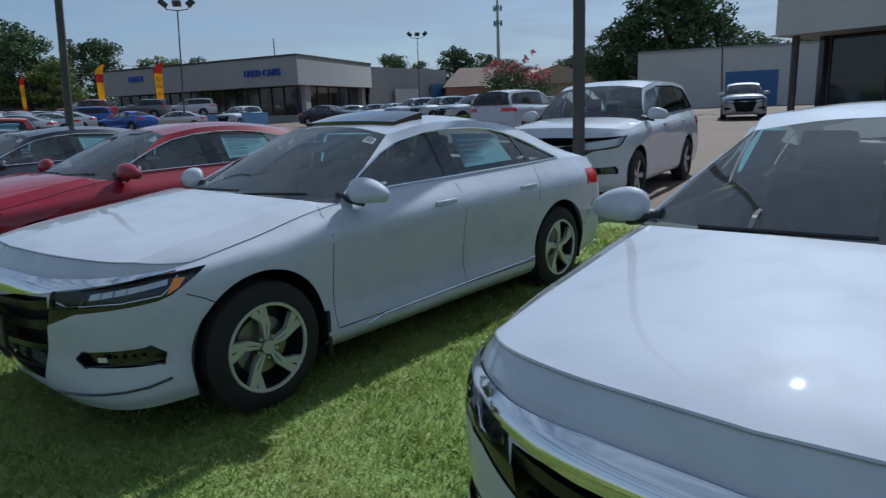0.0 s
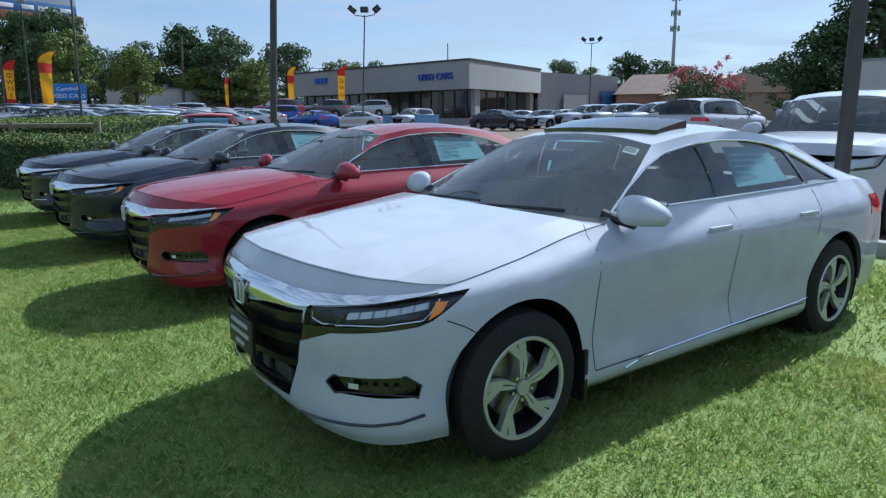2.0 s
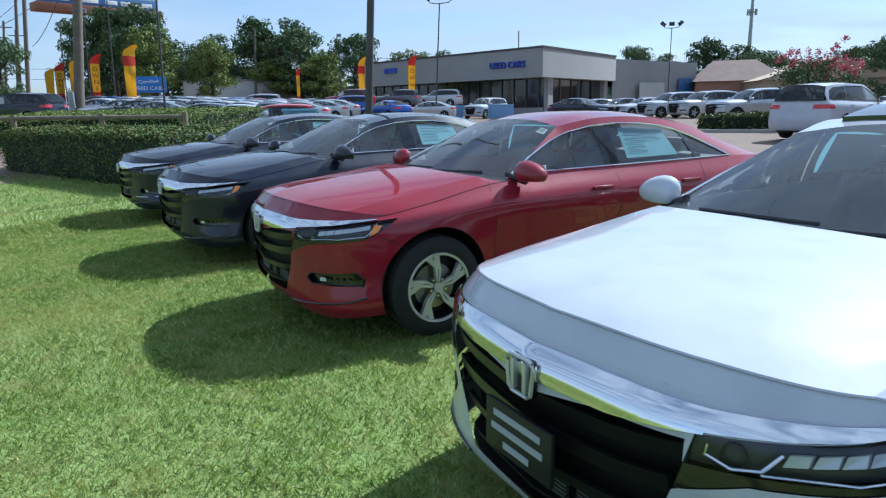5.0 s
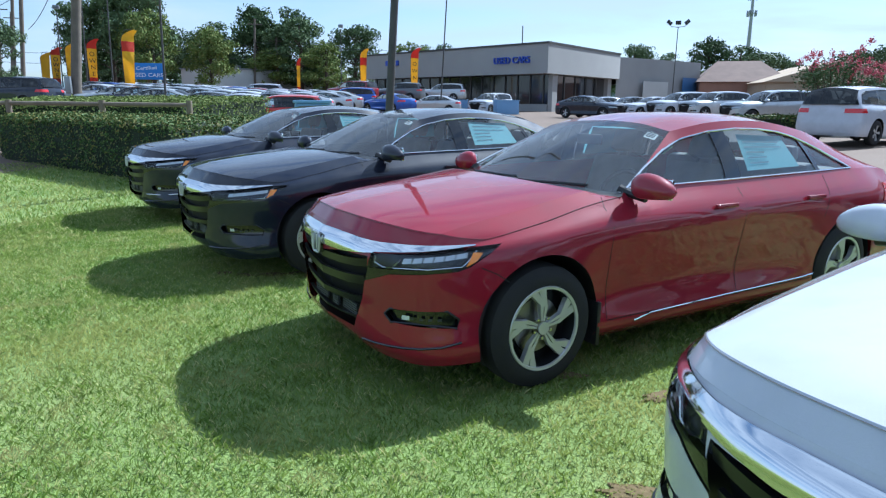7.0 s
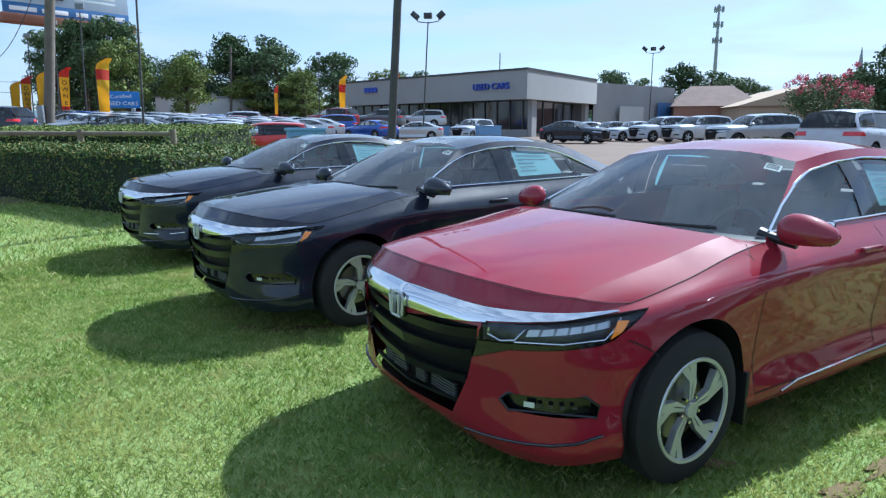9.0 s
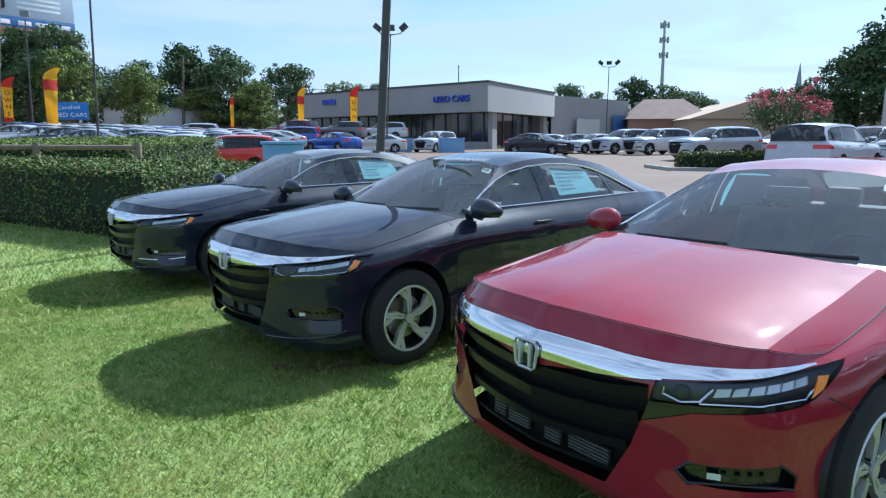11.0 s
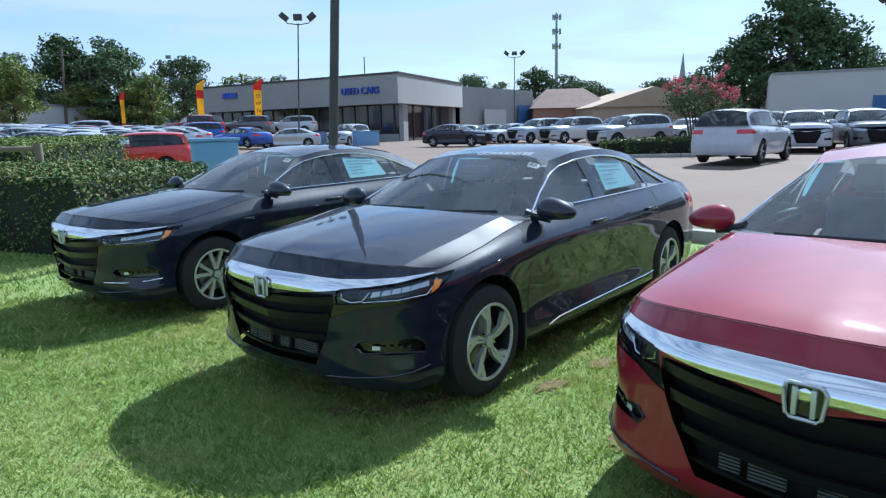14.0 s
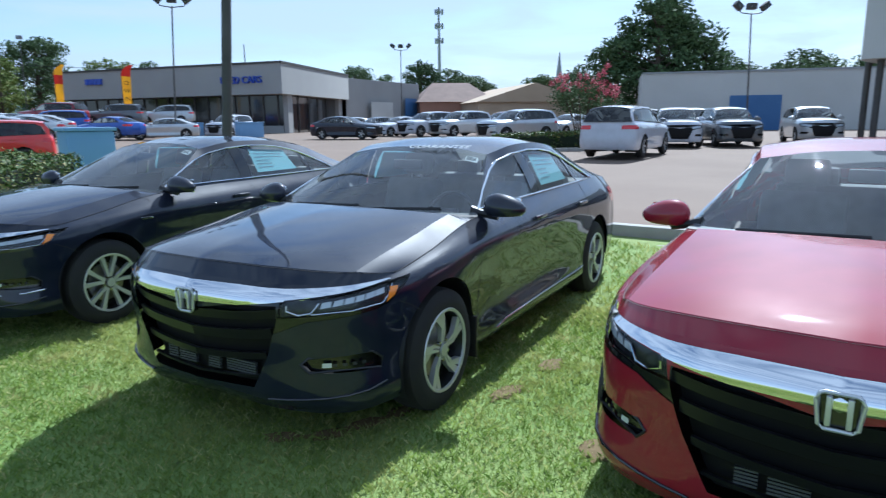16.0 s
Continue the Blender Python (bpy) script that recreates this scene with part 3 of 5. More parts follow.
    bm = both_sides(tube(bmesh.new(), line + line[:1], .007 if near else .009, 6, False))
    part("window_trim", bm, CHROME if near else TRIM, c, "bright chrome window surround" if near else "")
    # lamps, grille and dark openings
    for tag, s in (("none", 1), ("other", -1)):
        hl = part("headlight", skin(lamp, tag, .03), LAMP_BOWL if near else LED_WHITE, c, "clear headlight with a row of lamps")
        part("lens", skin(lamp, tag), LENS, hl)
        if near:
            amb, _ = cut_out(lamp, [(1.04, .703), (1.095, .728), (1.13, .768), (1.08, .770)], 3, 2)
            part("amber_reflector", skin(amb, tag, -.002), AMBER, hl, "amber corner reflector")
            for q in range(6):
                a0 = .70 + q * .058
                z0 = .708 + q * .0065
                bm = bmesh.new()
                pts = [sh.at(a0, z0, -.014), sh.at(a0 + .05, z0 + .006, -.014), sh.at(a0 + .058, z0 + .034, -.014), sh.at(a0 + .012, z0 + .028, -.014)]
                bm.faces.new([bm.verts.new((p[0] * s, p[1], p[2])) for p in (pts if s > 0 else pts[::-1])])
                ext = bmesh.ops.extrude_face_region(bm, geom=bm.faces[:])["geom"]
                for vv in ext:
                    if isinstance(vv, bmesh.types.BMVert):
                        vv.co.y += .012
                part("lamp_element", bm, LED_WHITE, hl, smooth=False)
            bm = bmesh.new()
            line = [sh.at(a, z, -.008) for a, z in ((.545, .725), (.545, .70), (.60, .68), (.66, .69), (.70, .735))]
            tube(bm, [(p[0] * s, p[1], p[2]) for p in line], .005, 6)
            part("lamp_frame", bm, CHROME, hl)
            bm = bmesh.new()
            line = [sh.at(a, z, -.004) for a, z in ((.66, .683), (.85, .690), (1.02, .703), (1.06, .735), (1.10, .780))]
            tube(bm, [(p[0] * s, p[1], p[2]) for p in line], .004, 6)
            part("light_guide", bm, CHROME, hl)
            bm = bmesh.new()
            bmesh.ops.create_uvsphere(bm, u_segments=16, v_segments=10, radius=.03)
            pr = part("projector", bm, LENS, hl)
            p = sh.at(.60, .708, -.03)
            pr.location = (p[0] * s, p[1], p[2])
        fl = part("fog_lamp", skin(fog, tag, .03), GLOSS_TRIM, c, "slim fog lamp in a black recess")
        if near:
            bm = bmesh.new()
            line = [sh.at(a, z, .001) for a, z in FOG_LINE + FOG_LINE[:1]]
            tube(bm, [(p[0] * s, p[1], p[2]) for p in line], .006, 6, False)
            part("bezel", bm, TRIM, fl)
            for q in range(5):
                p = sh.at(.70 + q * .05, .434, -.008)
                p2 = sh.at((.745 if q < 1 else .722) + q * .05, .434, -.008)
                bm = bmesh.new()
                ribbon(bm, [(p[0] * s, p[1], p[2]), (p2[0] * s, p2[1], p2[2])], .022 if q < 1 else .014, (0, -1, .01))
                part("fog_element", bm, LED_WHITE if q < 1 else LAMP_BOWL, fl)
            lip = [sh.at(a, z, .005) for a, z in ((.42, .262), (.52, .268), (.62, .275), (.72, .283), (.82, .292), (.92, .303), (1.02, .325))]
            part("lower_lip", tube(bmesh.new(), [(p[0] * s, p[1], p[2]) for p in lip], .006, 6), GLOSS_TRIM, c, "thin black lower lip")
        if tail:
            part("tail_light", skin(tail, tag, -.004), RED_LENS, c, "red tail light")
    for tag in ("none", "other"):
        part("lamp_surround", skin(strip, tag, .004), GLOSS_TRIM, c)
    part("grille", skin(grille, "both", .06), GRILLE, c, "black grille with broad slats")
    if near:
        for z, high in ((.345, .014), (.445, .035), (.555, .05), (.650, .045)):
            a_end = .36 + (z - .285) * .39
            line = [sh.at(a, z + .03 * (a / .45) ** 2, -.016) for a in np.linspace(0, a_end, 9)]
            bm = ribbon(bmesh.new(), [(p[0], p[1], p[2]) for p in line], high, (0, -1, -.25))
            bm = both_sides(bm)
            ext = bmesh.ops.extrude_face_region(bm, geom=bm.faces[:])["geom"]
            for vv in ext:
                if isinstance(vv, bmesh.types.BMVert):
                    vv.co.y += .02
            part("grille_slat", bm, SLAT, c)
        for x0, x1 in ((-.27, -.20), (-.17, -.05), (.04, .12), (.15, .34)):
            bm = bmesh.new()
            p = sh.at((abs(x0) + abs(x1)) / 2, .395)
            for q in range(5):
                block(bm, x0, x1, p[1] + .035, p[1] + .05, .365 + q * .013, .373 + q * .013)
            part("radiator", bm, CORE_FIN, c, "grey radiator fins behind the lower grille")
        bm = skin(bar, "both", -.008)
        for v in bm.verts:
            v.co.y -= .016 * max(0, 1 - ((v.co.z - .752) / .05) ** 2) * max(0, 1 - abs(v.co.x) / .62)
        part("chrome_bar", bm, CHROME, c, "broad chrome bar across the nose")
        p = sh.at(0, .715)
        bm = bmesh.new()
        loop = [(.052, .05), (.060, .03), (.050, -.045), (.035, -.055), (-.035, -.055), (-.050, -.045), (-.060, .03), (-.052, .05), (-.04, .056), (.04, .056), (.052, .05)]
        tube(bm, [(x, p[1] - .022, p[2] + z) for x, z in loop], .0065, 6, False)
        block(bm, -.034, -.019, p[1] - .030, p[1] - .012, p[2] - .045, p[2] + .045, .003)
        block(bm, .019, .034, p[1] - .030, p[1] - .012, p[2] - .045, p[2] + .045, .003)
        part("badge", bm, MACHINED, c, "plain chrome badge")
        part("badge_backing", boxed(-.052, .052, p[1] - .014, p[1] + .01, p[2] - .055, p[2] + .055, .01), GLOSS_TRIM, c)
        # gaps between panels
        nose_line = [g[1, q] * .2 + g[2, q] * .8 + np.array((0, 0, .0015)) for q in range(25)]
        gaps = [([sh.at_y(y, z, .0012) for z in np.linspace(.31, .985, 14)], .0045, (1, 0, 0)) for y in (d0, d1)]
        gaps += [([sh.at_y(d2 + .10 * max(0, z - .72) / .3, z, .0012) for z in np.linspace(.74, 1.02, 8)], .006, (1, 0, 0)),
                 ([sh.at_y(y, .306, .0012) for y in np.linspace(d0, 2.42, 20)], .006, (1, 0, 0)),
                 ([sh.at(a, z, .0012) for a, z in ((1.12, .695), (1.2, .66), (1.27, .615))], .005, (1, 0, 0)),
                 ([p + np.array((0, 0, .0015)) for p in g[1:, -1]], .0050, (0, 0, 1)),
                 ([sh.at_y(3.22 + .12 * t, .47 + .10 * t, .0012) for t in (0, 1, 2, 3)], .005, (1, 0, 0)),
                 (nose_line, .0055, (0, 0, 1))]
        for line, width, across in gaps:
            for s in (1, -1):
                part("panel_gap", ribbon(bmesh.new(), [(p[0] * s, p[1], p[2]) for p in line], width, across), SEAM, c)
        bm = both_sides(tube(bmesh.new(), [sh.at_y(y, z, .004) for y, z in ((.66, .275), (.80, .30), (1.5, .312), (2.30, .325), (2.44, .335))], .006, 6))
        part("sill_trim", bm, CHROME, c, "thin chrome strip along the sill")
        for s in (1, -1):
            p = sh.at_y(.40, .30)
            part("mud_flap", boxed(s * (p[0] - .14), s * p[0], .375, .40, .17, .42, .004), TRIM, c)
    # mirrors
    for s in (1, -1):
        bm = bmesh.new()
        bmesh.ops.create_uvsphere(bm, u_segments=20, v_segments=12, radius=1)
        for vv in bm.verts:
            x, y, z = vv.co
            y = min(y, .45)
            vv.co = Vector((x * .135, y * .085, (max(z, -.62) - .10 * x) * (.082 - .020 * x)))
        mr = part("mirror", bm, color, c)
        mr.matrix_local = Matrix.Translation((s * (.945 + up * .5), .70, 1.030 + up * 1.1)) @ Matrix.Diagonal((s * (1 + up), 1, 1 + up * 1.4, 1)) @ Matrix.Rotation(radians(10), 4, "Z")
        part("mirror_glass", boxed(-.10, .095, .036, .040, -.055, .06, .01), CHROME, mr)
        bm = bmesh.new()
        tube(bm, [(-.21, -.005, -.02), (-.12, 0, -.045), (-.04, .0, -.055)], [.030, .022, .026], 8)
        part("mirror_arm", bm, TRIM, mr)
    # wheels and wells
    t = spec["plan"][4][0] - .115
    for s in (1, -1):
        for y in (0, ax):
            wheel(c, (s * t, y, hz - .01), s, spec, style, near)
    for s in (1, -1):
        for y0 in (0, ax):
            bm = bmesh.new()
            arc = [(y0 + (arch + .004) * math.cos(q), hz + (arch + .004) * math.sin(q)) for q in np.linspace(-.42, math.pi + .42, 25)]
            rows = [[bm.verts.new((x * s, y, z)) for y, z in arc] for x in (t + .085, .45)]
            for q in range(len(arc) - 1):
                bm.faces.new((rows[0][q], rows[0][q + 1], rows[1][q + 1], rows[1][q]))
            bm.faces.new(rows[1])
            part("wheel_well", bm, TRIM, c)
    low_line = sh.grid[:, 0]
    bm = bmesh.new()
    step = 5 if near else 3
    ring_pts = [(p[0] * .9, p[1], p[2] + .02) for p in low_line[::step]]
    vs = [bm.verts.new(p) for p in ring_pts] + [bm.verts.new((-p[0], p[1], p[2])) for p in ring_pts[-2:0:-1]]
    bm.faces.new(vs)
    part("underbody", bm, TRIM, c, smooth=False)
    # cabin
    y_dash = spec["cowl"][0][1]
    bm = bmesh.new()
    block(bm, -.74, .74, y_dash + .12, y_dash + .50, .55 + up, .93 + up, .06)
    block(bm, -.74, .74, y_dash + .0, y_dash + .3, .88 + up, .955 + up, .02)
    part("dashboard", bm, CABIN, c)
    part("cabin_floor", boxed(-.80, .80, y_dash + .2, 3.3, .36 + up, .42 + up), CABIN, c)
    part("parcel_shelf", boxed(-.66, .66, 2.95, 3.48, .98 + up, 1.01 + up, .01), CABIN, c)
    for x in (-.38, .38):
        part("front_seat", seat(x, 1.42, .44 + up), SEAT_CLOTH if near else CABIN, c)
    bm = bmesh.new()
    block(bm, -.66, .66, 2.15, 2.65, .44 + up, .62 + up, .06)
    block(bm, -.66, .66, 2.66, 2.82, .55 + up, 1.08 + up, .06, None)
    for x in (-.36, .36):
        block(bm, x - .12, x + .12, 2.74, 2.84, 1.06 + up, 1.20 + up, .04)
    part("rear_bench", bm, SEAT_CLOTH if near else CABIN, c)
    if near:
        bm = bmesh.new()
        pts = [(.18 * math.cos(q), 0, .18 * math.sin(q)) for q in np.linspace(0, 2 * math.pi, 25)]
        tube(bm, pts, .016, 8, False)
        block(bm, -.17, .17, -.015, .015, -.025, .025, .008)
        block(bm, -.06, .06, -.03, .02, -.06, .06, .02)
        sw = part("steering_wheel", bm, CABIN, c)
        sw.matrix_local = pose(.38, y_dash + .58, .90, -24)
        bm = boxed(-.12, .12, -.012, .012, -.035, .035, .012)
        rm = part("rear_view_mirror", bm, CABIN, c)
        rm.location = (0, 1.10, 1.25)
        for x0, x1 in ((-.55, .02), (.02, .58)):
            pts = [(x0 + (x1 - x0) * q, float(np.interp(abs(x0 + (x1 - x0) * q), screen_low[:, 0], screen_low[:, 1])) + .02 + .03 * q,
                    float(np.interp(abs(x0 + (x1 - x0) * q), screen_low[:, 0], screen_low[:, 2])) + .012 + .018 * q) for q in np.linspace(0, 1, 7)]
            part("wiper", tube(bmesh.new(), pts, .008, 5), TRIM, c)
        bm = ribbon(bmesh.new(), [tuple(p + np.array((0, .004, .003))) for p in screen_low], .05, (0, -.3, 1))
        part("cowl_trim", both_sides(bm), TRIM, c)
        # paper stickers behind the glass
        q0 = [Vector(shield[-5, 17]), Vector(shield[-5, 21]), Vector(shield[-3, 21]), Vector(shield[-3, 17])]
        bm = bmesh.new()
        bm.faces.new([bm.verts.new(p + Vector((0, .012, -.006))) for p in q0])
        part("windshield_sticker", bm, PAPER, c, "white printed sticker", smooth=False)
        bm = bmesh.new()
        for r in (.25, .5, .75):
            ribbon(bm, [q0[0].lerp(q0[3], r).lerp(q0[1].lerp(q0[2], r), w) + Vector((0, .009, -.003)) for w in (.1, .9)], .008, (0, -1, 1))
        part("sticker_print", bm, INK, c, smooth=False)
        # large price sheet, its blue painted in for sky reflected by the pane
        if sticker:
            p0, p1 = on_wall(1.78, 1.075), on_wall(2.36, 1.085)
            p2, p3 = on_wall(2.26, 1.285), on_wall(1.76, 1.305)
            q0 = [Vector(p) - Vector((.018, 0, 0)) for p in (p0, p1, p2, p3)]
            for s in (1, -1):
                bm = bmesh.new()
                bm.faces.new([bm.verts.new((p.x * s, p.y, p.z)) for p in q0])
                part("window_sticker", bm, SKY_TINT_PAPER, c, "price sheet inside the glass, tinted with the blue of reflected sky", smooth=False)
            bm = bmesh.new()
            for r in (.2, .35, .5, .65, .8):
                ribbon(bm, [q0[0].lerp(q0[3], r).lerp(q0[1].lerp(q0[2], r), w) + Vector((.003, 0, 0)) for w in (.08, .45 if r < .6 else .85)], .012, (1, 0, 0))
            part("sticker_print", bm, PAPER, c, smooth=False)
    if motto:
        p, q = Vector(shield[-4, 0]), Vector(shield[-1, 0])
        cu = bpy.data.curves.new("lettering", "FONT")
        cu.body, cu.size, cu.extrude, cu.align_x, cu.align_y = motto, .088, .0008, "CENTER", "CENTER"
        cu.materials.append(FROST)
        ob = new("lettering", cu)
        ob.parent = c
        ob.matrix_local = Matrix.Translation((.20, p.y + .045, p.z + .032)) @ Matrix.Rotation(math.atan2(q.z - p.z, q.y - p.y), 4, "X")
        ob["label"] = "frosted letters across the top of the windshield"
    if style == "twin" and near:
        for s in (1, -1):
            p = sh.at_y(.36, .80, .004)
            b = part("fender_badge", boxed(-.003, .003, -.055, .055, -.008, .008, .002), CHROME, c, "small chrome fender badge")
            b.location = (p[0] * s, p[1], p[2])
            line = [sh.at(a, z, .003) for a, z in ((.50, .352), (.70, .356), (.90, .366), (1.02, .378))]
            part("bumper_trim", tube(bmesh.new(), [(p[0] * s, p[1], p[2]) for p in line], .006, 6), CHROME, c, "thin chrome strip low on the bumper")
    if plate:
        p = sh.at(0, .52)
        part("plate", boxed(-.155, .155, p[1] - .030, p[1] - .012, .44, .60, .006), TRIM, c, "dark dealer plate")
        bm = bmesh.new()
        for z, w in ((.565, .11), (.52, .12), (.475, .06)):
            block(bm, -w, w, p[1] - .033, p[1] - .030, z - .010, z + .010)
        part("plate_print", bm, FROST, c, smooth=False)
    if visor:
        bm = bmesh.new()
        rows = []
        for y in np.linspace(0, 1, 6):
            row = []
            for x in np.linspace(-.46, .46, 13):
                yy = 1.36 + .34 * y + .06 * (x / .46) ** 2 * (1 - y)
                row.append(bm.verts.new((x, yy, float(np.interp(yy, roof_mid[:, 1], roof_mid[:, 2])) - .10 * x * x + .025 + .022 * y)))
            rows.append(row)
        for a, b in zip(rows, rows[1:]):
            for q in range(12):
                bm.faces.new((a[q], a[q + 1], b[q + 1], b[q]))
        ext = bmesh.ops.extrude_face_region(bm, geom=bm.faces[:])["geom"]
        for vv in ext:
            if isinstance(vv, bmesh.types.BMVert):
                vv.co.z -= .045
        part("sunroof", bm, GLOSS_TRIM, c, "raised dark sunroof panel")
    return c

# ---- ground ----
def level(x, y):
    """Height of the ground: a flat lawn, then a lot that climbs gently."""
    return .0125 * min(max(y - 8, 0), 36) + .038 * min(max(0, -x - 20), 45)


GRASS = two_tone("lawn_soil", (0.15, 0.24, 0.05), (0.24, 0.29, 0.09), 0.9, 0.95, 0.6, 55, dist=0.03)
BLADE = shader("grass_blade", (0.10, 0.22, 0.03), 0.55, spec=0.3)


def blade_colors(m):
    n, l = m.node_tree.nodes, m.node_tree.links
    geo, ramp = n.new("ShaderNodeNewGeometry"), n.new("ShaderNodeValToRGB")
    e = ramp.color_ramp.elements
    e[0].color, e[1].color = (0.125, 0.215, 0.035, 1), (0.58, 0.54, 0.26, 1)
    mid = ramp.color_ramp.elements.new(0.72)
    mid.color = (0.285, 0.365, 0.075, 1)
    l.new(geo.outputs["Random Per Island"], ramp.inputs["Fac"])
    tuft = blend(m, noise_of(m, 9, 3), (0.14, 0.215, 0.035), ramp.outputs["Color"], 0.34, 0.50)
    dry = blend(m, noise_of(m, 3.2, 6), tuft, (0.40, 0.37, 0.15), 0.56, 0.74)
    to_color(m, blend(m, noise_of(m, 0.8, 5), dry, (0.40, 0.41, 0.13), 0.48, 0.74))
    p = n["Principled BSDF"]
    tr, mx = n.new("ShaderNodeBsdfTranslucent"), n.new("ShaderNodeMixShader")
    l.new(p.inputs["Base Color"].links[0].from_socket, tr.inputs["Color"])
    mx.inputs["Fac"].default_value = 0.45
    l.new(p.outputs["BSDF"], mx.inputs[1])
    l.new(tr.outputs["BSDF"], mx.inputs[2])
    l.new(mx.outputs["Shader"], n["Material Output"].inputs["Surface"])


blade_colors(BLADE)
ASPHALT = two_tone("worn_asphalt", (0.135, 0.092, 0.064), (0.175, 0.126, 0.091), 0.35, 0.9, 0.3, 60)
CONCRETE = two_tone("kerb_concrete", (0.40, 0.39, 0.36), (0.30, 0.29, 0.27), 2.0, 0.9, 0.3, 50)
SOIL = two_tone("bare_soil", (0.17, 0.118, 0.05), (0.12, 0.088, 0.036), 3.0, 0.95, 0.6, 40)


def sheet(name, xs, ys, lift, keep, material, label):
    V = [(x, y, level(x, y) + lift) for y in ys for x in xs]
    k = len(xs)
    F = [(j * k + i, j * k + i + 1, (j + 1) * k + i + 1, (j + 1) * k + i) for j in range(len(ys) - 1) for i in range(k - 1)]
    soup = (V, F)
    for g in keep:
        soup, _ = clip(soup, g)
    return tagged(finish(name, skin(soup), material), label, "ground", kind="structure")


XS = [-600, -300, -150, -100, *range(-70, -24, 4), *[x * .5 for x in range(-48, 20)], *range(10, 50, 4), 60, 100, 200, 400, 700]
YS = [-300, -100, -40, -20, *range(-10, 6, 2), *[y * .5 for y in range(12, 60)], *range(30, 70, 4), 80, 100, 150, 300, 600, 1500]
sheet("ground", XS, YS, 0.0, [], GRASS, "green lawn and verge rising gently to the lot")
KX, KY, KA = -2.0, 11.05, math.atan2(-3.45, 4.7)     # the kerb between lawn and lot


def beyond(v, off=0.0):
    return -((v[0] - KX) * 3.45 + (v[1] - KY) * 4.7) / 5.83 + off


sheet("road", XS, YS, 0.012, [beyond, lambda v: -v[0] - (7.0 + .18 * max(0, v[1] - 12)), lambda v: v[1] - 200], ASPHALT, "sunlit worn asphalt of the car lot")
sheet("road", XS, YS, 0.016, [lambda v: 27 - v[1] + .15 * v[0], lambda v: v[0] + 7.0 + .18 * (v[1] - 12), lambda v: v[1] - 130], ASPHALT, "asphalt of the used car rows")
sheet("road", XS, YS, 0.014, [lambda v: v[0] + 14.6, lambda v: -(v[0] * .56 + v[1] * .83) + .10, lambda v: v[0] * .56 + v[1] * .83 - 3.3], ASPHALT, "grey driveway beyond the hedge")


def kerb(x0, y0, x1, y1, name="kerb", lift=0.0, h=.15, w=.16):
    n = max(2, int(math.hypot(x1 - x0, y1 - y0) / 2.4))
    a = math.atan2(y1 - y0, x1 - x0)
    for i in range(n):
        s, e = (i + .004) / n, (i + .996) / n
        bm = bmesh.new()
        L = math.hypot(x1 - x0, y1 - y0) * (e - s)
        block(bm, 0, L, 0, w, -.12, h, .018)
        ob = finish(name, bm, CONCRETE)
        px, py = x0 + (x1 - x0) * s, y0 + (y1 - y0) * s
        qx, qy = x0 + (x1 - x0) * e, y0 + (y1 - y0) * e
        ob.matrix_world = Matrix.Translation((px, py, level(px, py) + lift)) @ Matrix.Rotation(a, 4, "Z") @ Matrix.Rotation(-math.asin((level(qx, qy) - level(px, py)) / L), 4, "Y")
        tagged(ob, "weathered concrete kerb stone along the lawn", "kerb", "kerb stones")


kerb(KX - 5.2, KY + 3.82, KX + 12, KY - 8.81)
apron = finish("pavement", boxed(0, 5.2, -.42, -.02, -.05, .03, .008), CONCRETE)
apron.matrix_world = pose(KX - .9, KY + .66, 0, 0, 0, math.degrees(KA))
tagged(apron, "pale concrete gutter strip before the kerb", "pavement", kind="structure")


def lawn(name, n, xr, yr, keep, h, w, seed):
    r = np.random.default_rng(seed)
    x, y = r.uniform(*xr, n), r.uniform(*yr, n)
    ok = keep(x, y)
    x, y = x[ok], y[ok]
    n = len(x)
    a, hh = r.uniform(0, 2 * np.pi, n), h * r.uniform(.5, 1.25, n)
    clump = .87 + .14 * np.sin(x * 5.1 + np.sin(y * 3.3) * 2) * np.sin(y * 4.3 + np.sin(x * 2.7) * 2) + r.normal(0, .10, n)
    hh = hh * np.clip(clump, .45, 1.3)
    lx, ly = r.normal(0, .45, n) * hh, r.normal(0, .45, n) * hh
    z = np.array([level(p, q) for p, q in zip(x, y)])
    dx, dy = np.cos(a) * w / 2, np.sin(a) * w / 2
    V = np.empty((n, 4, 3))
    V[:, 0] = np.stack([x - dx, y - dy, z - .004], 1)
    V[:, 1] = np.stack([x + dx, y + dy, z - .004], 1)
    V[:, 2] = np.stack([x + dx * .7 + lx * .45, y + dy * .7 + ly * .45, z + hh * .62], 1)
    V[:, 3] = np.stack([x + lx * 1.2, y + ly * 1.2, z + hh], 1)
    me = bpy.data.meshes.new(name)
    i = np.arange(n)[:, None] * 4
    F = np.concatenate([i + np.array([[0, 1, 2]]), i + np.array([[0, 2, 3]])], 1).reshape(-1, 3)
    me.vertices.add(n * 4)
    me.vertices.foreach_set("co", V.ravel())
    me.loops.add(F.size)
    me.loops.foreach_set("vertex_index", F.ravel().astype(np.int32))
    me.polygons.add(len(F))
    me.polygons.foreach_set("loop_start", np.arange(0, F.size, 3, dtype=np.int32))
    me.update()
    me.validate()
    me.materials.append(BLADE)
    return tagged(new(name, me), "short mown bright green lawn grass", "grass", kind="stuff")


def on_lawn(x, y):
    return ((x - KX) * 3.45 + (y - KY) * 4.7) / 5.83 < -.45


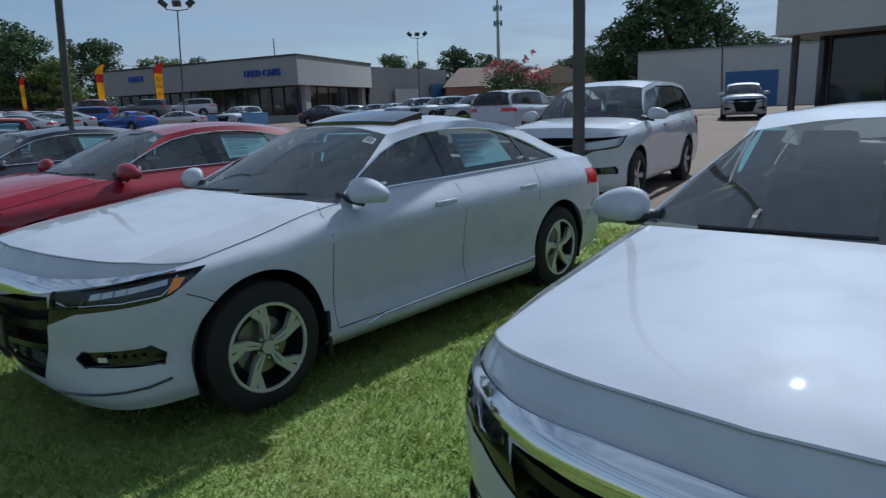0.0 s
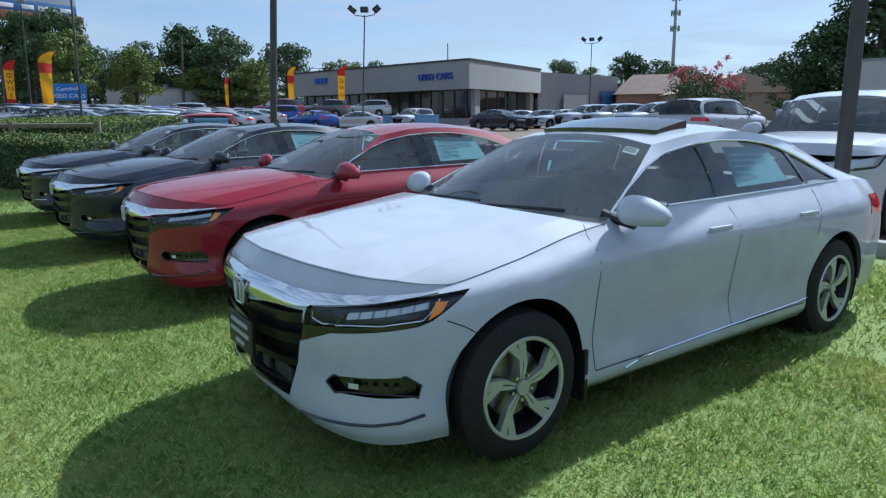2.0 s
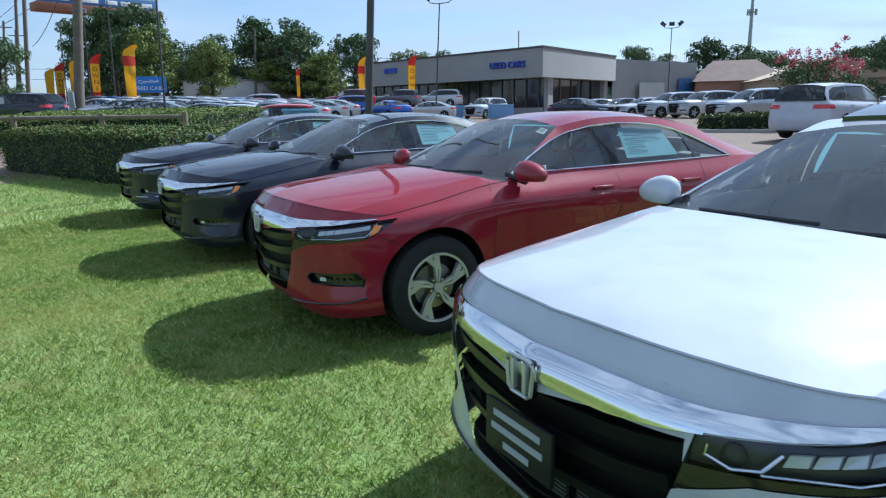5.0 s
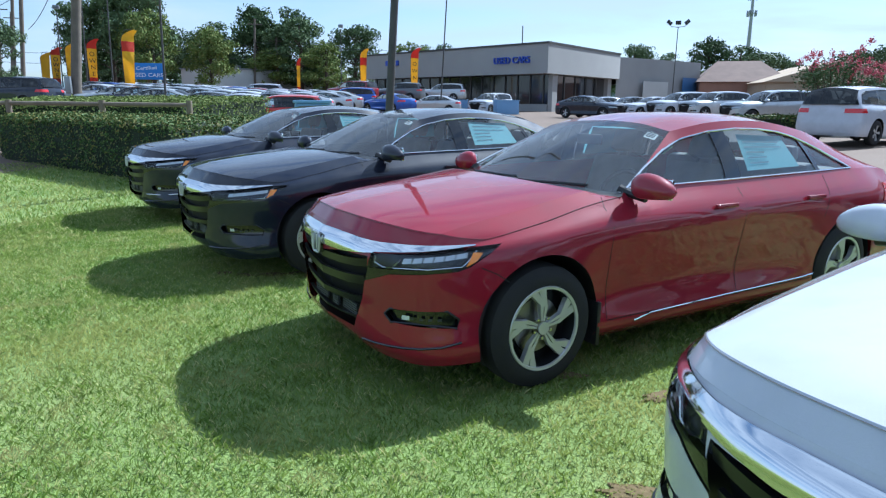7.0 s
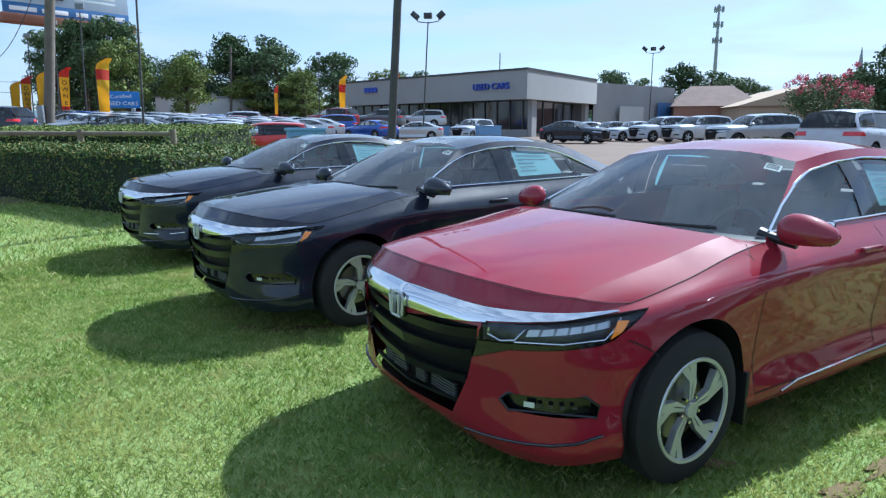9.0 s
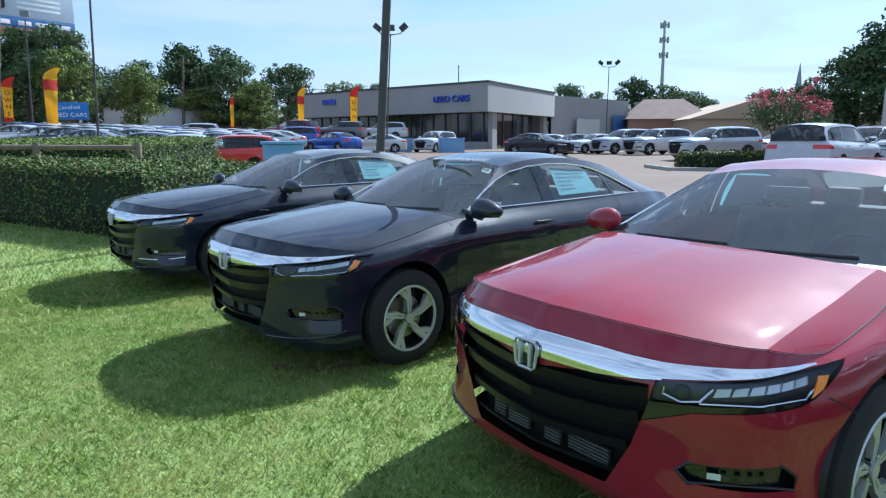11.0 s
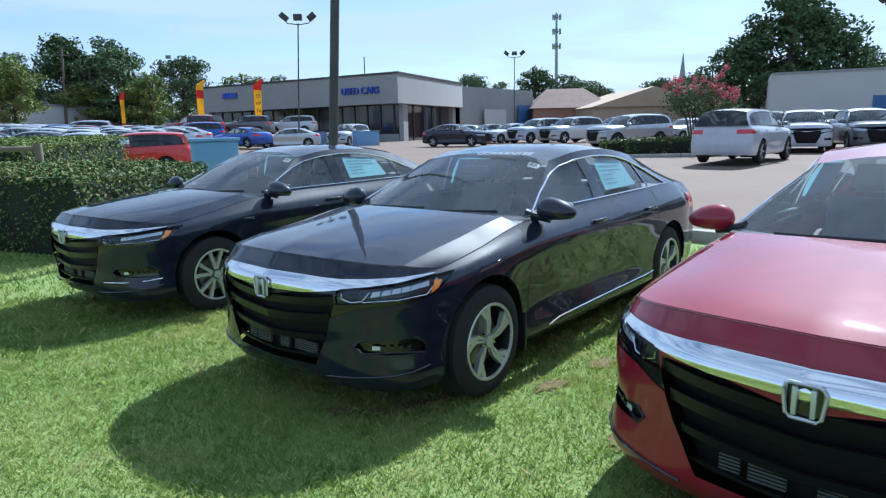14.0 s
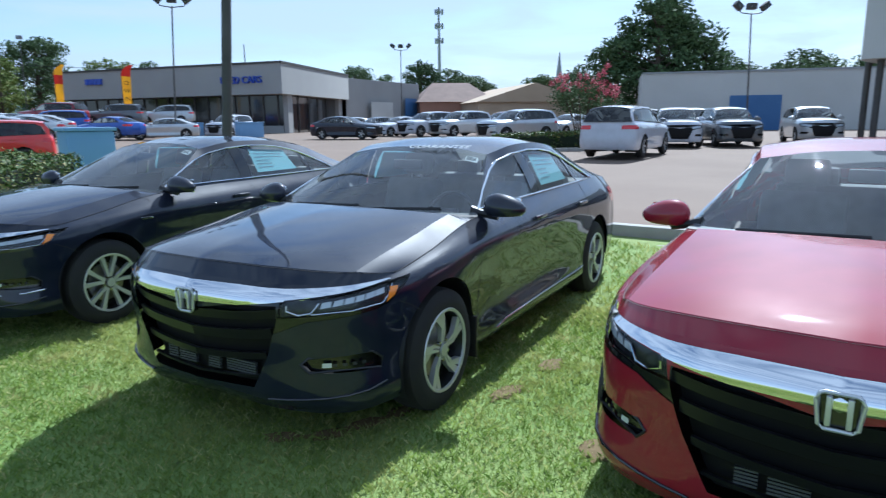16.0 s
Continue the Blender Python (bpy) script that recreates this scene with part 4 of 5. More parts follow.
def bare(x, y):
    """Where the turf is worn away."""
    m = np.ones_like(x, bool)
    for cx, cy, rx, ry, a in SOIL_SPOTS:
        u, v = (x - cx) * math.cos(a) + (y - cy) * math.sin(a), -(x - cx) * math.sin(a) + (y - cy) * math.cos(a)
        m &= ((u / rx) ** 2 + (v / ry) ** 2 + .5 * np.sin(x * 31) * np.sin(y * 27)) > .75
    m |= np.sin(x * 917.3 + y * 431.7) > .15
    return m


SOIL_SPOTS = [(-5.64, 6.02, .10, .05, -.2), (-5.41, 6.02, .13, .05, .1), (-5.22, 6.12, .12, .05, .4), (-5.04, 6.24, .10, .05, .6), (-4.92, 6.33, .07, .05, .6),
              (-4.42, 6.42, .13, .06, .7), (-4.06, 6.80, .12, .07, .9), (-4.10, 5.72, .12, .09, .9),
              (-3.96, 5.96, .10, .05, .9), (-2.04, 3.83, .12, .06, .3), (-1.66, 5.10, .20, .06, .8), (-1.95, 4.78, .13, .05, .8), (-2.5, 4.86, .14, .05, .2)]
lawn("grass", 680000, (-9.5, 2.2), (-.6, 8.5), lambda x, y: on_lawn(x, y) & bare(x, y) & (np.abs(x * .6 + y * .8 + .2) < 4.6), .033, .0040, 1)
lawn("grass", 150000, (-16, 3.5), (-1.0, 14), lambda x, y: on_lawn(x, y) & bare(x, y) & ((x * .6 + y * .8 + .2 > 3.8) | (x < -8)), .060, .012, 2)
lawn("grass", 60000, (-30, -13), (-6, 22), lambda x, y: np.abs(x * .56 + y * .83 - 1.6) > 1.8, .07, .025, 3)
lawn("grass", 90000, (-20, 9), (-10, 2), lambda x, y: (y < -.5) & (x * .6 + y * .8 < 4.0), .055, .02, 4)
lawn("grass", 40000, (2.0, 9), (-1.0, 7), lambda x, y: on_lawn(x, y), .055, .014, 5)
for cx, cy, rx, ry, a in SOIL_SPOTS:
    bm = bmesh.new()
    bmesh.ops.create_icosphere(bm, subdivisions=4, radius=1)
    for v in bm.verts:
        k = 1 + .5 * noise.noise(Vector((v.co.x * 3 + cx, v.co.y * 3 + cy, 0)))
        v.co = Vector((v.co.x * rx * k, v.co.y * ry * k, max(v.co.z, -.2) * .008 + .004 * noise.noise(v.co * 9)))
    ob = finish("bare_soil", bm, SOIL)
    ob.matrix_world = pose(cx, cy, .004, 0, 0, math.degrees(a))
    tagged(ob, "patch of worn reddish soil in the turf", "soil", kind="stuff")

# ---- the row of saloons on the lawn ----
ROW = [("sedan", -7.99, 8.61, -34.2, PAINT_BLACK, "twin", "glossy black sedan parked on the lawn beside the clipped hedge"),
       ("sedan", -5.545, 6.78, -34.7, PAINT_BLACK, "swirl", "glossy black sedan with frosted windshield lettering on the lawn"),
       ("sedan", -3.265, 5.245, -39.8, PAINT_RED, "swirl", "metallic red sedan parked nose out on the lawn"),
       ("sedan", -0.976, 3.263, -40.2, PAINT_WHITE, "swirl", "pearl white sedan with a raised sunroof on the lawn"),
       ("sedan", 1.66, 1.26, -40.0, PAINT_WHITE, "swirl", "pearl white sedan at the end of the row on the lawn")]
for n, x, y, a, color, style, label in ROW:
    car(n, pose(x, y, 0.0, -0.6, 0, a), SEDAN, color, label, style, True, "sedans on the lawn", plate=label.find("raised") > 0, visor=label.find("raised") > 0, motto="GUARANTEE" if style == "swirl" and color == PAINT_BLACK else "")

# ---- cars of the lots ----
FAR = {}


def park(kind, x, y, yaw, color, label, z=None):
    """A car of the lots; each kind is built once and copied, its paint set on the object."""
    spec = {"suv": SUV, "sedan": SEDAN, "coupe": COUPE}[kind]
    z = level(x, y) + .02 if z is None else z
    m = pose(x, y, z, 0, 0, yaw)
    if kind not in FAR:
        FAR[kind] = car(kind, m, spec, PAINT_SILVER, label, "swirl", False, "cars of the lot")
        c = FAR[kind]
    else:
        c = copy_thing(FAR[kind], m)
    tagged(c, label)
    for o in c.children_recursive:
        if o.type == "MESH" and o.data.materials and o.data.materials[0] == PAINT_SILVER:
            o.material_slots[0].link = "OBJECT"
            o.material_slots[0].material = color
    return c


W, S, K, GY, BL, RD, MR = PAINT_WHITE, PAINT_SILVER, PAINT_BLACK, PAINT_GREY, PAINT_BLUE, PAINT_SCARLET, PAINT_MAROON
park("suv", 2.5, 9.2, -33, W, "white three-row SUV parked behind the kerb")
park("suv", 4.65, 26.9, 142, W, "white three-row SUV standing on the lot, tail to the lawn")
park("suv", 7.9, 30.6, -20, W, "white SUV facing the lawn on the lot")
park("suv", 10.5, 30.4, -14, GY, "dark grey pickup-sized SUV facing the lawn")
park("suv", 9.4, 37.5, -15, K, "black SUV in the second line of the lot")
park("suv", 12.7, 38.5, -15, S, "silver SUV in the second line of the lot")
park("suv", 15.0, 31.4, -22, S, "silver SUV with its nose to the lawn")
park("sedan", -5.9, 44.6, 64, K, "black sedan standing across the lot")
park("suv", 1.2, 38.6, -62, S, "silver grey SUV parked across the lot")
park("suv", 3.0, 52.0, -60, MR, "maroon SUV behind the row of the lot")
for x, y, kind, col, lab in [(-6.6, 51.8, "sedan", GY, "grey sedan in the row of the lot"), (-4.9, 51.2, "sedan", W, "white sedan in the row of the lot"), (-2.9, 49.2, "suv", W, "white SUV in the row of the lot"),
                             (-.8, 47.0, "suv", S, "silver SUV in the row of the lot"), (-8.6, 52.4, "sedan", S, "silver sedan in the row of the lot"), (-.6, 56.0, "sedan", W, "white sedan in the back row of the lot"), (6.0, 44.0, "sedan", S, "silver sedan behind the blossom tree")]:
    park(kind, x, y, -52, col, lab)
c = park("suv", -19.6, 25.6, -62, RD, "bright red boxy SUV behind the hedge", .08)
c.matrix_basis = c.matrix_basis @ Matrix.Diagonal((.92, .88, .95, 1))
park("sedan", -24.2, 48.6, -112, BL, "blue hatchback on the used car lot")
park("coupe", -21.2, 48.6, -66, S, "pale silver coupe on the used car lot")
park("suv", -17.2, 54.0, -16, W, "white van with its nose to the lawn")
R_ = random.Random(4)
for row in range(6):
    for i in range(10 if row else 7):
        x, y = -22.8 - 1.2 * row - 2.45 * i, 26.6 + 4.6 * row + 1.0 * i
        if math.hypot(x + 26.6, y - 28.6) < 1.2:
            continue
        col, word = R_.choice([(S, "silver"), (GY, "grey"), (K, "black"), (W, "white"), (S, "silver"), (GY, "dark grey"), (MR, "maroon"), (BL, "blue"), (W, "white")])
        kind = "suv" if row > 3 and R_.random() < .3 else "sedan"
        park(kind, x + R_.uniform(-.15, .15), y + R_.uniform(-.2, .2), -62 + R_.uniform(-3, 3), col, f"{word} {kind if kind == 'sedan' else 'SUV'} in the used car rows")
park("suv", -31.0, 55.2, -100, MR, "maroon SUV on the upper used car row", 1.47)
park("suv", -28.6, 60.0, -85, GY, "grey SUV on the upper used car row", 1.47)
park("suv", -25.6, 63.6, -80, S, "silver SUV on the upper used car row", 1.47)
upper = finish("pavement", boxed(-36, -21.5, 52.5, 68, -1.2, 0, .05), ASPHALT)
upper.matrix_world = pose(0, 0, 1.45)
tagged(upper, "raised asphalt terrace before the showroom", "pavement", kind="structure")
park("suv", -36.5, 26.5, -75, K, "black SUV behind the second hedge")

# ---- clipped hedges and shrubs ----
LEAF_DARK = shader("hedge_leaf", (0.06, 0.10, 0.025), 0.6, spec=0.2)


def leaf_tints(m, a, b, c):
    n, l = m.node_tree.nodes, m.node_tree.links
    geo, ramp = n.new("ShaderNodeNewGeometry"), n.new("ShaderNodeValToRGB")
    e = ramp.color_ramp.elements
    e[0].color, e[1].color = (*a, 1), (*c, 1)
    ramp.color_ramp.elements.new(0.6).color = (*b, 1)
    l.new(geo.outputs["Random Per Island"], ramp.inputs["Fac"])
    to_color(m, ramp.outputs["Color"])
    return m


leaf_tints(LEAF_DARK, (0.04, 0.08, 0.018), (0.08, 0.13, 0.028), (0.22, 0.17, 0.05))
LEAF_TREE = leaf_tints(shader("tree_leaf", rough=0.7, spec=0.15), (0.065, 0.10, 0.045), (0.095, 0.14, 0.06), (0.14, 0.19, 0.085))
LEAF_PINE = leaf_tints(shader("pine_needles", rough=0.8, spec=0.1), (0.05, 0.08, 0.035), (0.07, 0.11, 0.045), (0.10, 0.14, 0.06))
LEAF_LIGHT = leaf_tints(shader("light_leaf", rough=0.7, spec=0.15), (0.10, 0.145, 0.035), (0.15, 0.20, 0.05), (0.24, 0.25, 0.08))
BLOSSOM = leaf_tints(shader("pink_blossom", rough=0.7), (0.42, 0.06, 0.10), (0.55, 0.11, 0.15), (0.68, 0.22, 0.24))
BARK = two_tone("bark", (0.10, 0.075, 0.055), (0.055, 0.042, 0.032), 3, 0.95, 0.8, 30)
# near-black colour that stands in for the shade inside the hedges
SHADE_CORE = shader("leaf_shade", (0.012, 0.02, 0.008), 0.95)


def leaves(points, normals, size, seed, flat=0.35):
    """Small folded leaf quads scattered at points."""
    r = np.random.default_rng(seed)
    n = len(points)
    d = normals + r.normal(0, flat, (n, 3))
    d /= np.linalg.norm(d, axis=1)[:, None]
    t = np.cross(d, r.normal(0, 1, (n, 3)))
    t /= np.linalg.norm(t, axis=1)[:, None]
    b = np.cross(d, t)
    s = (size * r.uniform(.6, 1.35, n))[:, None]
    V = np.stack([points - t * s, points - b * s * .5 + d * s * .15, points + t * s, points + b * s * .5 + d * s * .15], 1)
    me = bpy.data.meshes.new("leaves")
    me.vertices.add(n * 4)
    me.vertices.foreach_set("co", V.ravel())
    me.loops.add(n * 4)
    me.loops.foreach_set("vertex_index", np.arange(n * 4, dtype=np.int32))
    me.polygons.add(n)
    me.polygons.foreach_set("loop_start", np.arange(0, n * 4, 4, dtype=np.int32))
    me.update()
    me.validate()
    return me


def leafy(name, me, material, parent):
    me.materials.append(material)
    ob = new(name, me)
    ob.parent = parent
    return ob


def hedge(corners, z0, h, n, label, size=.035, seed=1, material=None):
    """A clipped hedge over a four-cornered plan: a near-black core, painted as inner shade, with leaves all over it."""
    c = [Vector((*p, 0)) for p in corners]
    mid = sum(c, Vector()) / 4
    e = empty("hedge", Matrix.Translation((mid.x, mid.y, z0)), label, "hedge")
    r = np.random.default_rng(seed)
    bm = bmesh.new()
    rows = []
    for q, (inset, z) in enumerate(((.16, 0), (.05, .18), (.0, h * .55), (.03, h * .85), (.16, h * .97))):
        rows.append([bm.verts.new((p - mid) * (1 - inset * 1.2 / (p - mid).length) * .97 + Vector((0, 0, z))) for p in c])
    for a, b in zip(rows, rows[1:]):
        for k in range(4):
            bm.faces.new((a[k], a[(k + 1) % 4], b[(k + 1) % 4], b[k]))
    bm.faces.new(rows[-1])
    part("core", bm, SHADE_CORE, e, "near-black core painted as the shade between the leaves")
    pts, nor = [], []
    per = [(c[k], c[(k + 1) % 4]) for k in range(4)]
    lens = [(b - a).length * h for a, b in per] + [abs((c[2] - c[0]).cross(c[3] - c[1]).z) / 2]
    for k, area in enumerate(lens):
        # fewer leaves on the sides, so the painted shade of the core shows through
        m = int(n * area / sum(lens) * (.55 if k < 4 else 1.2))
        u, v = r.uniform(0, 1, m), r.uniform(0, 1, m)
        for s, t in zip(u, v):
            if k < 4:
                a, b = per[k]
                p = a.lerp(b, s) - mid
                z = t * h
                inset = .14 * max(0, (t - .85) / .15) ** 2 + .10 * max(0, (.2 - t) / .2)
                out = Vector((b.y - a.y, a.x - b.x, 0)).normalized()
                if out.dot(p) < 0:
                    out = -out
                bulge = .09 * noise.noise(Vector((p.x * 1.3, p.y * 1.3, z * 1.6))) + .04 * noise.noise(Vector((p.x * 4, p.y * 4, z * 4)))
                q = p + out * (bulge - inset + r.normal(0, .03) - .10 * r.random() ** 2)
                pts.append((q.x, q.y, z + .02))
                nor.append((out.x, out.y, .35))
            else:
                p = c[0].lerp(c[1], s).lerp(c[3].lerp(c[2], s), t) - mid
                edge = min(s, 1 - s, t, 1 - t)
                z = h + .07 * noise.noise(Vector((p.x * 1.1, p.y * 1.1, 3))) + .04 * noise.noise(Vector((p.x * 4, p.y * 4, 5))) - .10 * max(0, .06 - edge) / .06 + r.normal(0, .03)
                pts.append((p.x, p.y, z))
                nor.append((0, 0, 1))
    leafy("foliage", leaves(np.array(pts), np.array(nor), size, seed, .6), material or LEAF_DARK, e)
    return e


hedge([(-17.4, 12.7), (-9.9, 10.3), (-9.9, 14.0), (-18.3, 15.6)], .03, 1.06, 60000, "clipped green hedge with bronze tips beside the lawn", .028)
far_hedge = hedge([(-27.5, 18.0), (-17.5, 19.5), (-17.5, 24.5), (-29, 24.0)], .12, 1.36, 34000, "second clipped light green hedge behind the rail", .045, 2, LEAF_LIGHT)
far_hedge.matrix_world = far_hedge.matrix_world @ Matrix.Rotation(radians(3), 4, "X")
r_ = random.Random(9)
for i in range(7):
    x, y = .4 + .75 * i + r_.uniform(-.2, .2), 30.6 + r_.uniform(-.5, .7)
    hedge([(x - .75, y - .6), (x + .75, y - .6), (x + .7, y + .6), (x - .7, y + .6)], level(x, y), .62 + .15 * r_.random(), 1500, "low dark green shrub on the planted island", .06, 20 + i)

# ---- rail, kerbs of the island ----
WOOD = two_tone("weathered_wood", (0.20, 0.16, 0.12), (0.13, 0.10, 0.08), 4, 0.9, 0.4, 40)
e = empty("guard_rail", Matrix.Translation((-20, 16.6, .11)), "weathered rail on short posts between the hedges", "rail")
part("rail", tube(bmesh.new(), [(-4.4, -1.1, 1.26), (0, .1, 1.25), (4.0, 1.3, 1.22)], .065, 8), WOOD, e)
for x, y in ((-4.4, -1.1), (-1.5, -.3), (1.4, .5), (4.0, 1.3)):
    part("post", tube(bmesh.new(), [(x, y, -.25), (x, y, 1.36)], .09, 10), WOOD, e)
kerb(-.6, 29.2, 5.6, 28.6, "kerb")
kerb(-.6, 29.2, -1.4, 31.6, "kerb")

# ---- poles and lamps ----
STEEL = two_tone("dark_steel", (0.055, 0.052, 0.05), (0.09, 0.085, 0.08), 3, 0.55, 0.0, 30, 0.4)
GALV = two_tone("galvanised_steel", (0.30, 0.31, 0.32), (0.22, 0.23, 0.24), 3, 0.5, 0.0, 30, 0.6)
POLE_WOOD = two_tone("pole_wood", (0.17, 0.14, 0.11), (0.10, 0.085, 0.07), 2, 0.9, 0.4, 30)


def pole(name, base, top, r0, r1, material, label, category="pole"):
    e = empty(name, Matrix.Translation(base), label, category)
    d = Vector(top) - Vector(base)
    part("shaft", tube(bmesh.new(), [(0, 0, -.3), tuple(d * .5), tuple(d)], [r0, (r0 + r1) / 2, r1], 14), material, e)
    return e, d


e, d = pole("light_pole", (-7.72, 14.05, .10), (-7.12, 14.15, 9.0), .085, .07, STEEL, "tall dark steel light pole behind the lawn")
part("base_plate", boxed(-.2, .2, -.2, .2, -.05, .03, .01), STEEL, e)
e, d = pole("light_pole", (2.04, 6.49, 0), (2.02, 6.50, 8.0), .065, .055, STEEL, "dark steel light pole between the parked cars")
part("base_plate", boxed(-.16, .16, -.16, .16, -.03, .03, .01), STEEL, e)


def lamp_post(x, y, top, heads, yaw, label, lean=0.0, r=.06):
    """A lot lamp: shaft, bracket and tilted box lamps."""
    z = level(x, y)
    e, d = pole("street_lamp", (x, y, z), (x + lean, y, top), r, r * .75, STEEL, label, "street lamp")
    lamps = {1: [(0, .0)], 3: [(-1, 40), (0, 0), (1, -40)]}[heads]
    rot = Matrix.Rotation(radians(yaw), 4, "Z")
    if heads == 3:
        part("bracket", tube(bmesh.new(), [tuple(d + rot @ Vector(p)) for p in ((-.85, 0, .30), (-.75, 0, .02), (0, 0, -.08), (.75, 0, .02), (.85, 0, .30))], .035, 8), STEEL, e)
    for s, tilt in lamps:
        bm = boxed(-.30, .30, -.22, .22, -.20, .20, .05)
        h = part("lamp_head", bm, GALV if heads == 1 else STEEL, e)
        h.matrix_local = Matrix.Translation(d + rot @ Vector((s * .95, 0, .45 if s else .42))) @ rot @ Matrix.Rotation(radians(tilt), 4, "Y")
        lens = part("lamp_glass", boxed(-.24, .24, -.235, -.215, -.15, .15, .01), LENS, h)
    return e


lamp_post(-18.95, 48.9, 9.1, 3, 10, "three-headed lot lamp on a slim dark pole", .5)
lamp_post(-2.48, 82.9, 9.9, 3, 0, "three-headed lot lamp before the far wing", .05)
lamp_post(20.1, 46.1, 8.4, 3, 0, "three-headed lot lamp by the blue door", -.3)
lamp_post(-26.6, 28.6, 8.9, 1, 40, "single lot lamp on a slim pole among the used cars", .3)
lamp_post(-45.7, 43.9, 10.4, 1, 40, "single lot lamp on a slim pole", .4)
lamp_post(-54.3, 49.3, 10.4, 1, 40, "single lot lamp on a slim pole", .4)
lamp_post(-64.0, 55.0, 10.4, 1, 40, "single lot lamp on a slim pole", .4)
lamp_post(-44.0, 80.0, 10.5, 1, 20, "single lot lamp on a slim pole", .2)
e, d = pole("utility_pole", (-36.4, 31.9, level(-36.4, 31.9)), (-35.5, 32.9, 13.5), .30, .24, POLE_WOOD, "stout wooden utility pole with a grey meter box", "utility pole")
part("meter_box", boxed(-.22, .22, -.40, -.26, .9, 1.9, .02), GALV, e)
for (bx, by, tx, ty, tz) in ((-63.4, 49.9, -62.3, 51.3, 21), (-71.8, 55.5, -71.0, 56.4, 15.0), (-96, 72, -95.2, 73, 15), (-104, 80, -103.2, 81, 15), (-66.0, 92.0, -65.6, 92.5, 14), (-63.5, 95.0, -63.8, 95.5, 11.5)):
    e, d = pole("utility_pole", (bx, by, level(bx, by)), (tx, ty, tz), .22, .15, POLE_WOOD, "bare wooden utility pole with a crossarm", "utility pole")
    arm = boxed(-1.1, 1.1, -.06, .06, -.07, .07, .01, m=Matrix.Translation(d * .93) @ Matrix.Rotation(radians(38), 4, "Z"))
    part("crossarm", arm, POLE_WOOD, e)
WIRE = shader("cable", (0.02, 0.02, 0.02), 0.6)
for a, b, sag in (((-35.6, 32.8, 12.0), (-62.7, 50.8, 8.2), 1.0), ((-62.4, 51.2, 19), (-71.2, 56.2, 14), .5), ((-62.4, 51.2, 12), (-150, 90, 14), 2), ((-71.1, 56.3, 13.5), (-160, 98, 13.5), 2), ((-66, 92, 10.5), (-22, 110, 10.5), 1.2), ((-66, 92, 9), (-22, 110, 9), 1.2), ((-66, 92, 10), (-120, 70, 10), 1.5), ((-66, 92, 8.2), (-120, 70, 8.6), 1.5)):
    pts = [tuple(Vector(a).lerp(Vector(b), t) - Vector((0, 0, sag * 4 * t * (1 - t)))) for t in np.linspace(0, 1, 13)]
    tagged(finish("cable", tube(bmesh.new(), pts, .03, 5), WIRE), "thin black overhead cable", "cable", "overhead cables")

# ---- feather flags and signs ----
YELLOW = two_tone("yellow_cloth", (0.80, 0.52, 0.02), (0.72, 0.42, 0.02), 2, 0.8)
REDCLOTH = two_tone("red_cloth", (0.62, 0.06, 0.03), (0.52, 0.05, 0.03), 2, 0.8)
SIGN_BLUE = two_tone("sign_blue", (0.03, 0.17, 0.50), (0.04, 0.19, 0.52), 2, 0.5)
LETTER_BLUE = shader("letter_blue", (0.03, 0.07, 0.42), 0.4)
LETTER_WHITE = shader("letter_white", (0.8, 0.8, 0.8), 0.5)
LETTER_BLACK = shader("letter_black", (0.02, 0.02, 0.02), 0.6)


def lettering(text, size, m, material, parent, depth=.01, name="lettering"):
    cu = bpy.data.curves.new(name, "FONT")
    cu.body, cu.size, cu.extrude, cu.align_x, cu.align_y = text, size, depth, "CENTER", "CENTER"
    cu.materials.append(material)
    ob = new(name, cu)
    ob.parent = parent
    ob.matrix_local = m
    return ob


def flag(x, y, h, w, two_color, yaw, label, z=None, bend=.35, text=True):
    """A feather flag: bowed pole and a sail that narrows to its tip."""
    z = level(x, y) if z is None else z
    e = empty("feather_flag", Matrix.Translation((x, y, z)) @ Matrix.Rotation(radians(yaw), 4, "Z"), label, "flag", "feather flags")
    part("mast", tube(bmesh.new(), [(0, 0, -.2), (0, 0, h * .5), (.01, 0, h * .85), (w * .3, 0, h * .985), (w * .8, 0, h)], .025, 6), STEEL, e)
    bounds = ((.0, .66), (.66, .82), (.82, 1.0)) if two_color == "flash" else ((.0, .22), (.22, .80), (.80, 1.0))
    for seg, (t0, t1) in enumerate(bounds):
        bm = bmesh.new()
        rows = []
        for t in np.linspace(t0, t1, 10):
            width = w * (1 - .35 * (1 - t)) * min(1, ((1.02 - t) / .16) ** .5) if t > .84 else w * (1 - .30 * (1 - t))
            left = w * .9 * max(0, (t - .84) / .16) ** 2
            row = []
            for s in np.linspace(0, 1, 6):
                row.append(bm.verts.new((left + width * s, bend * .25 * math.sin(t * 7 + s * 2) * s, h * (.13 + .86 * t) + .02 * math.sin(s * 5))))
            rows.append(row)
        for a, b in zip(rows, rows[1:]):
            for k in range(5):
                bm.faces.new((a[k], a[k + 1], b[k + 1], b[k]))
        red = seg == 1 if two_color == "flash" else two_color and seg != 1
        col = REDCLOTH if red else YELLOW
        bmesh.ops.solidify(bm, geom=bm.faces[:], thickness=.006)
        part("sail", bm, col, e)
    if text:
        for i, ch in enumerate("OWNED"):
            lettering(ch, w * .62, Matrix.Translation((w * .48, -.14, h * (.72 - .115 * i))) @ Matrix.Rotation(math.pi / 2, 4, "X"), LETTER_BLACK, e)
    return e


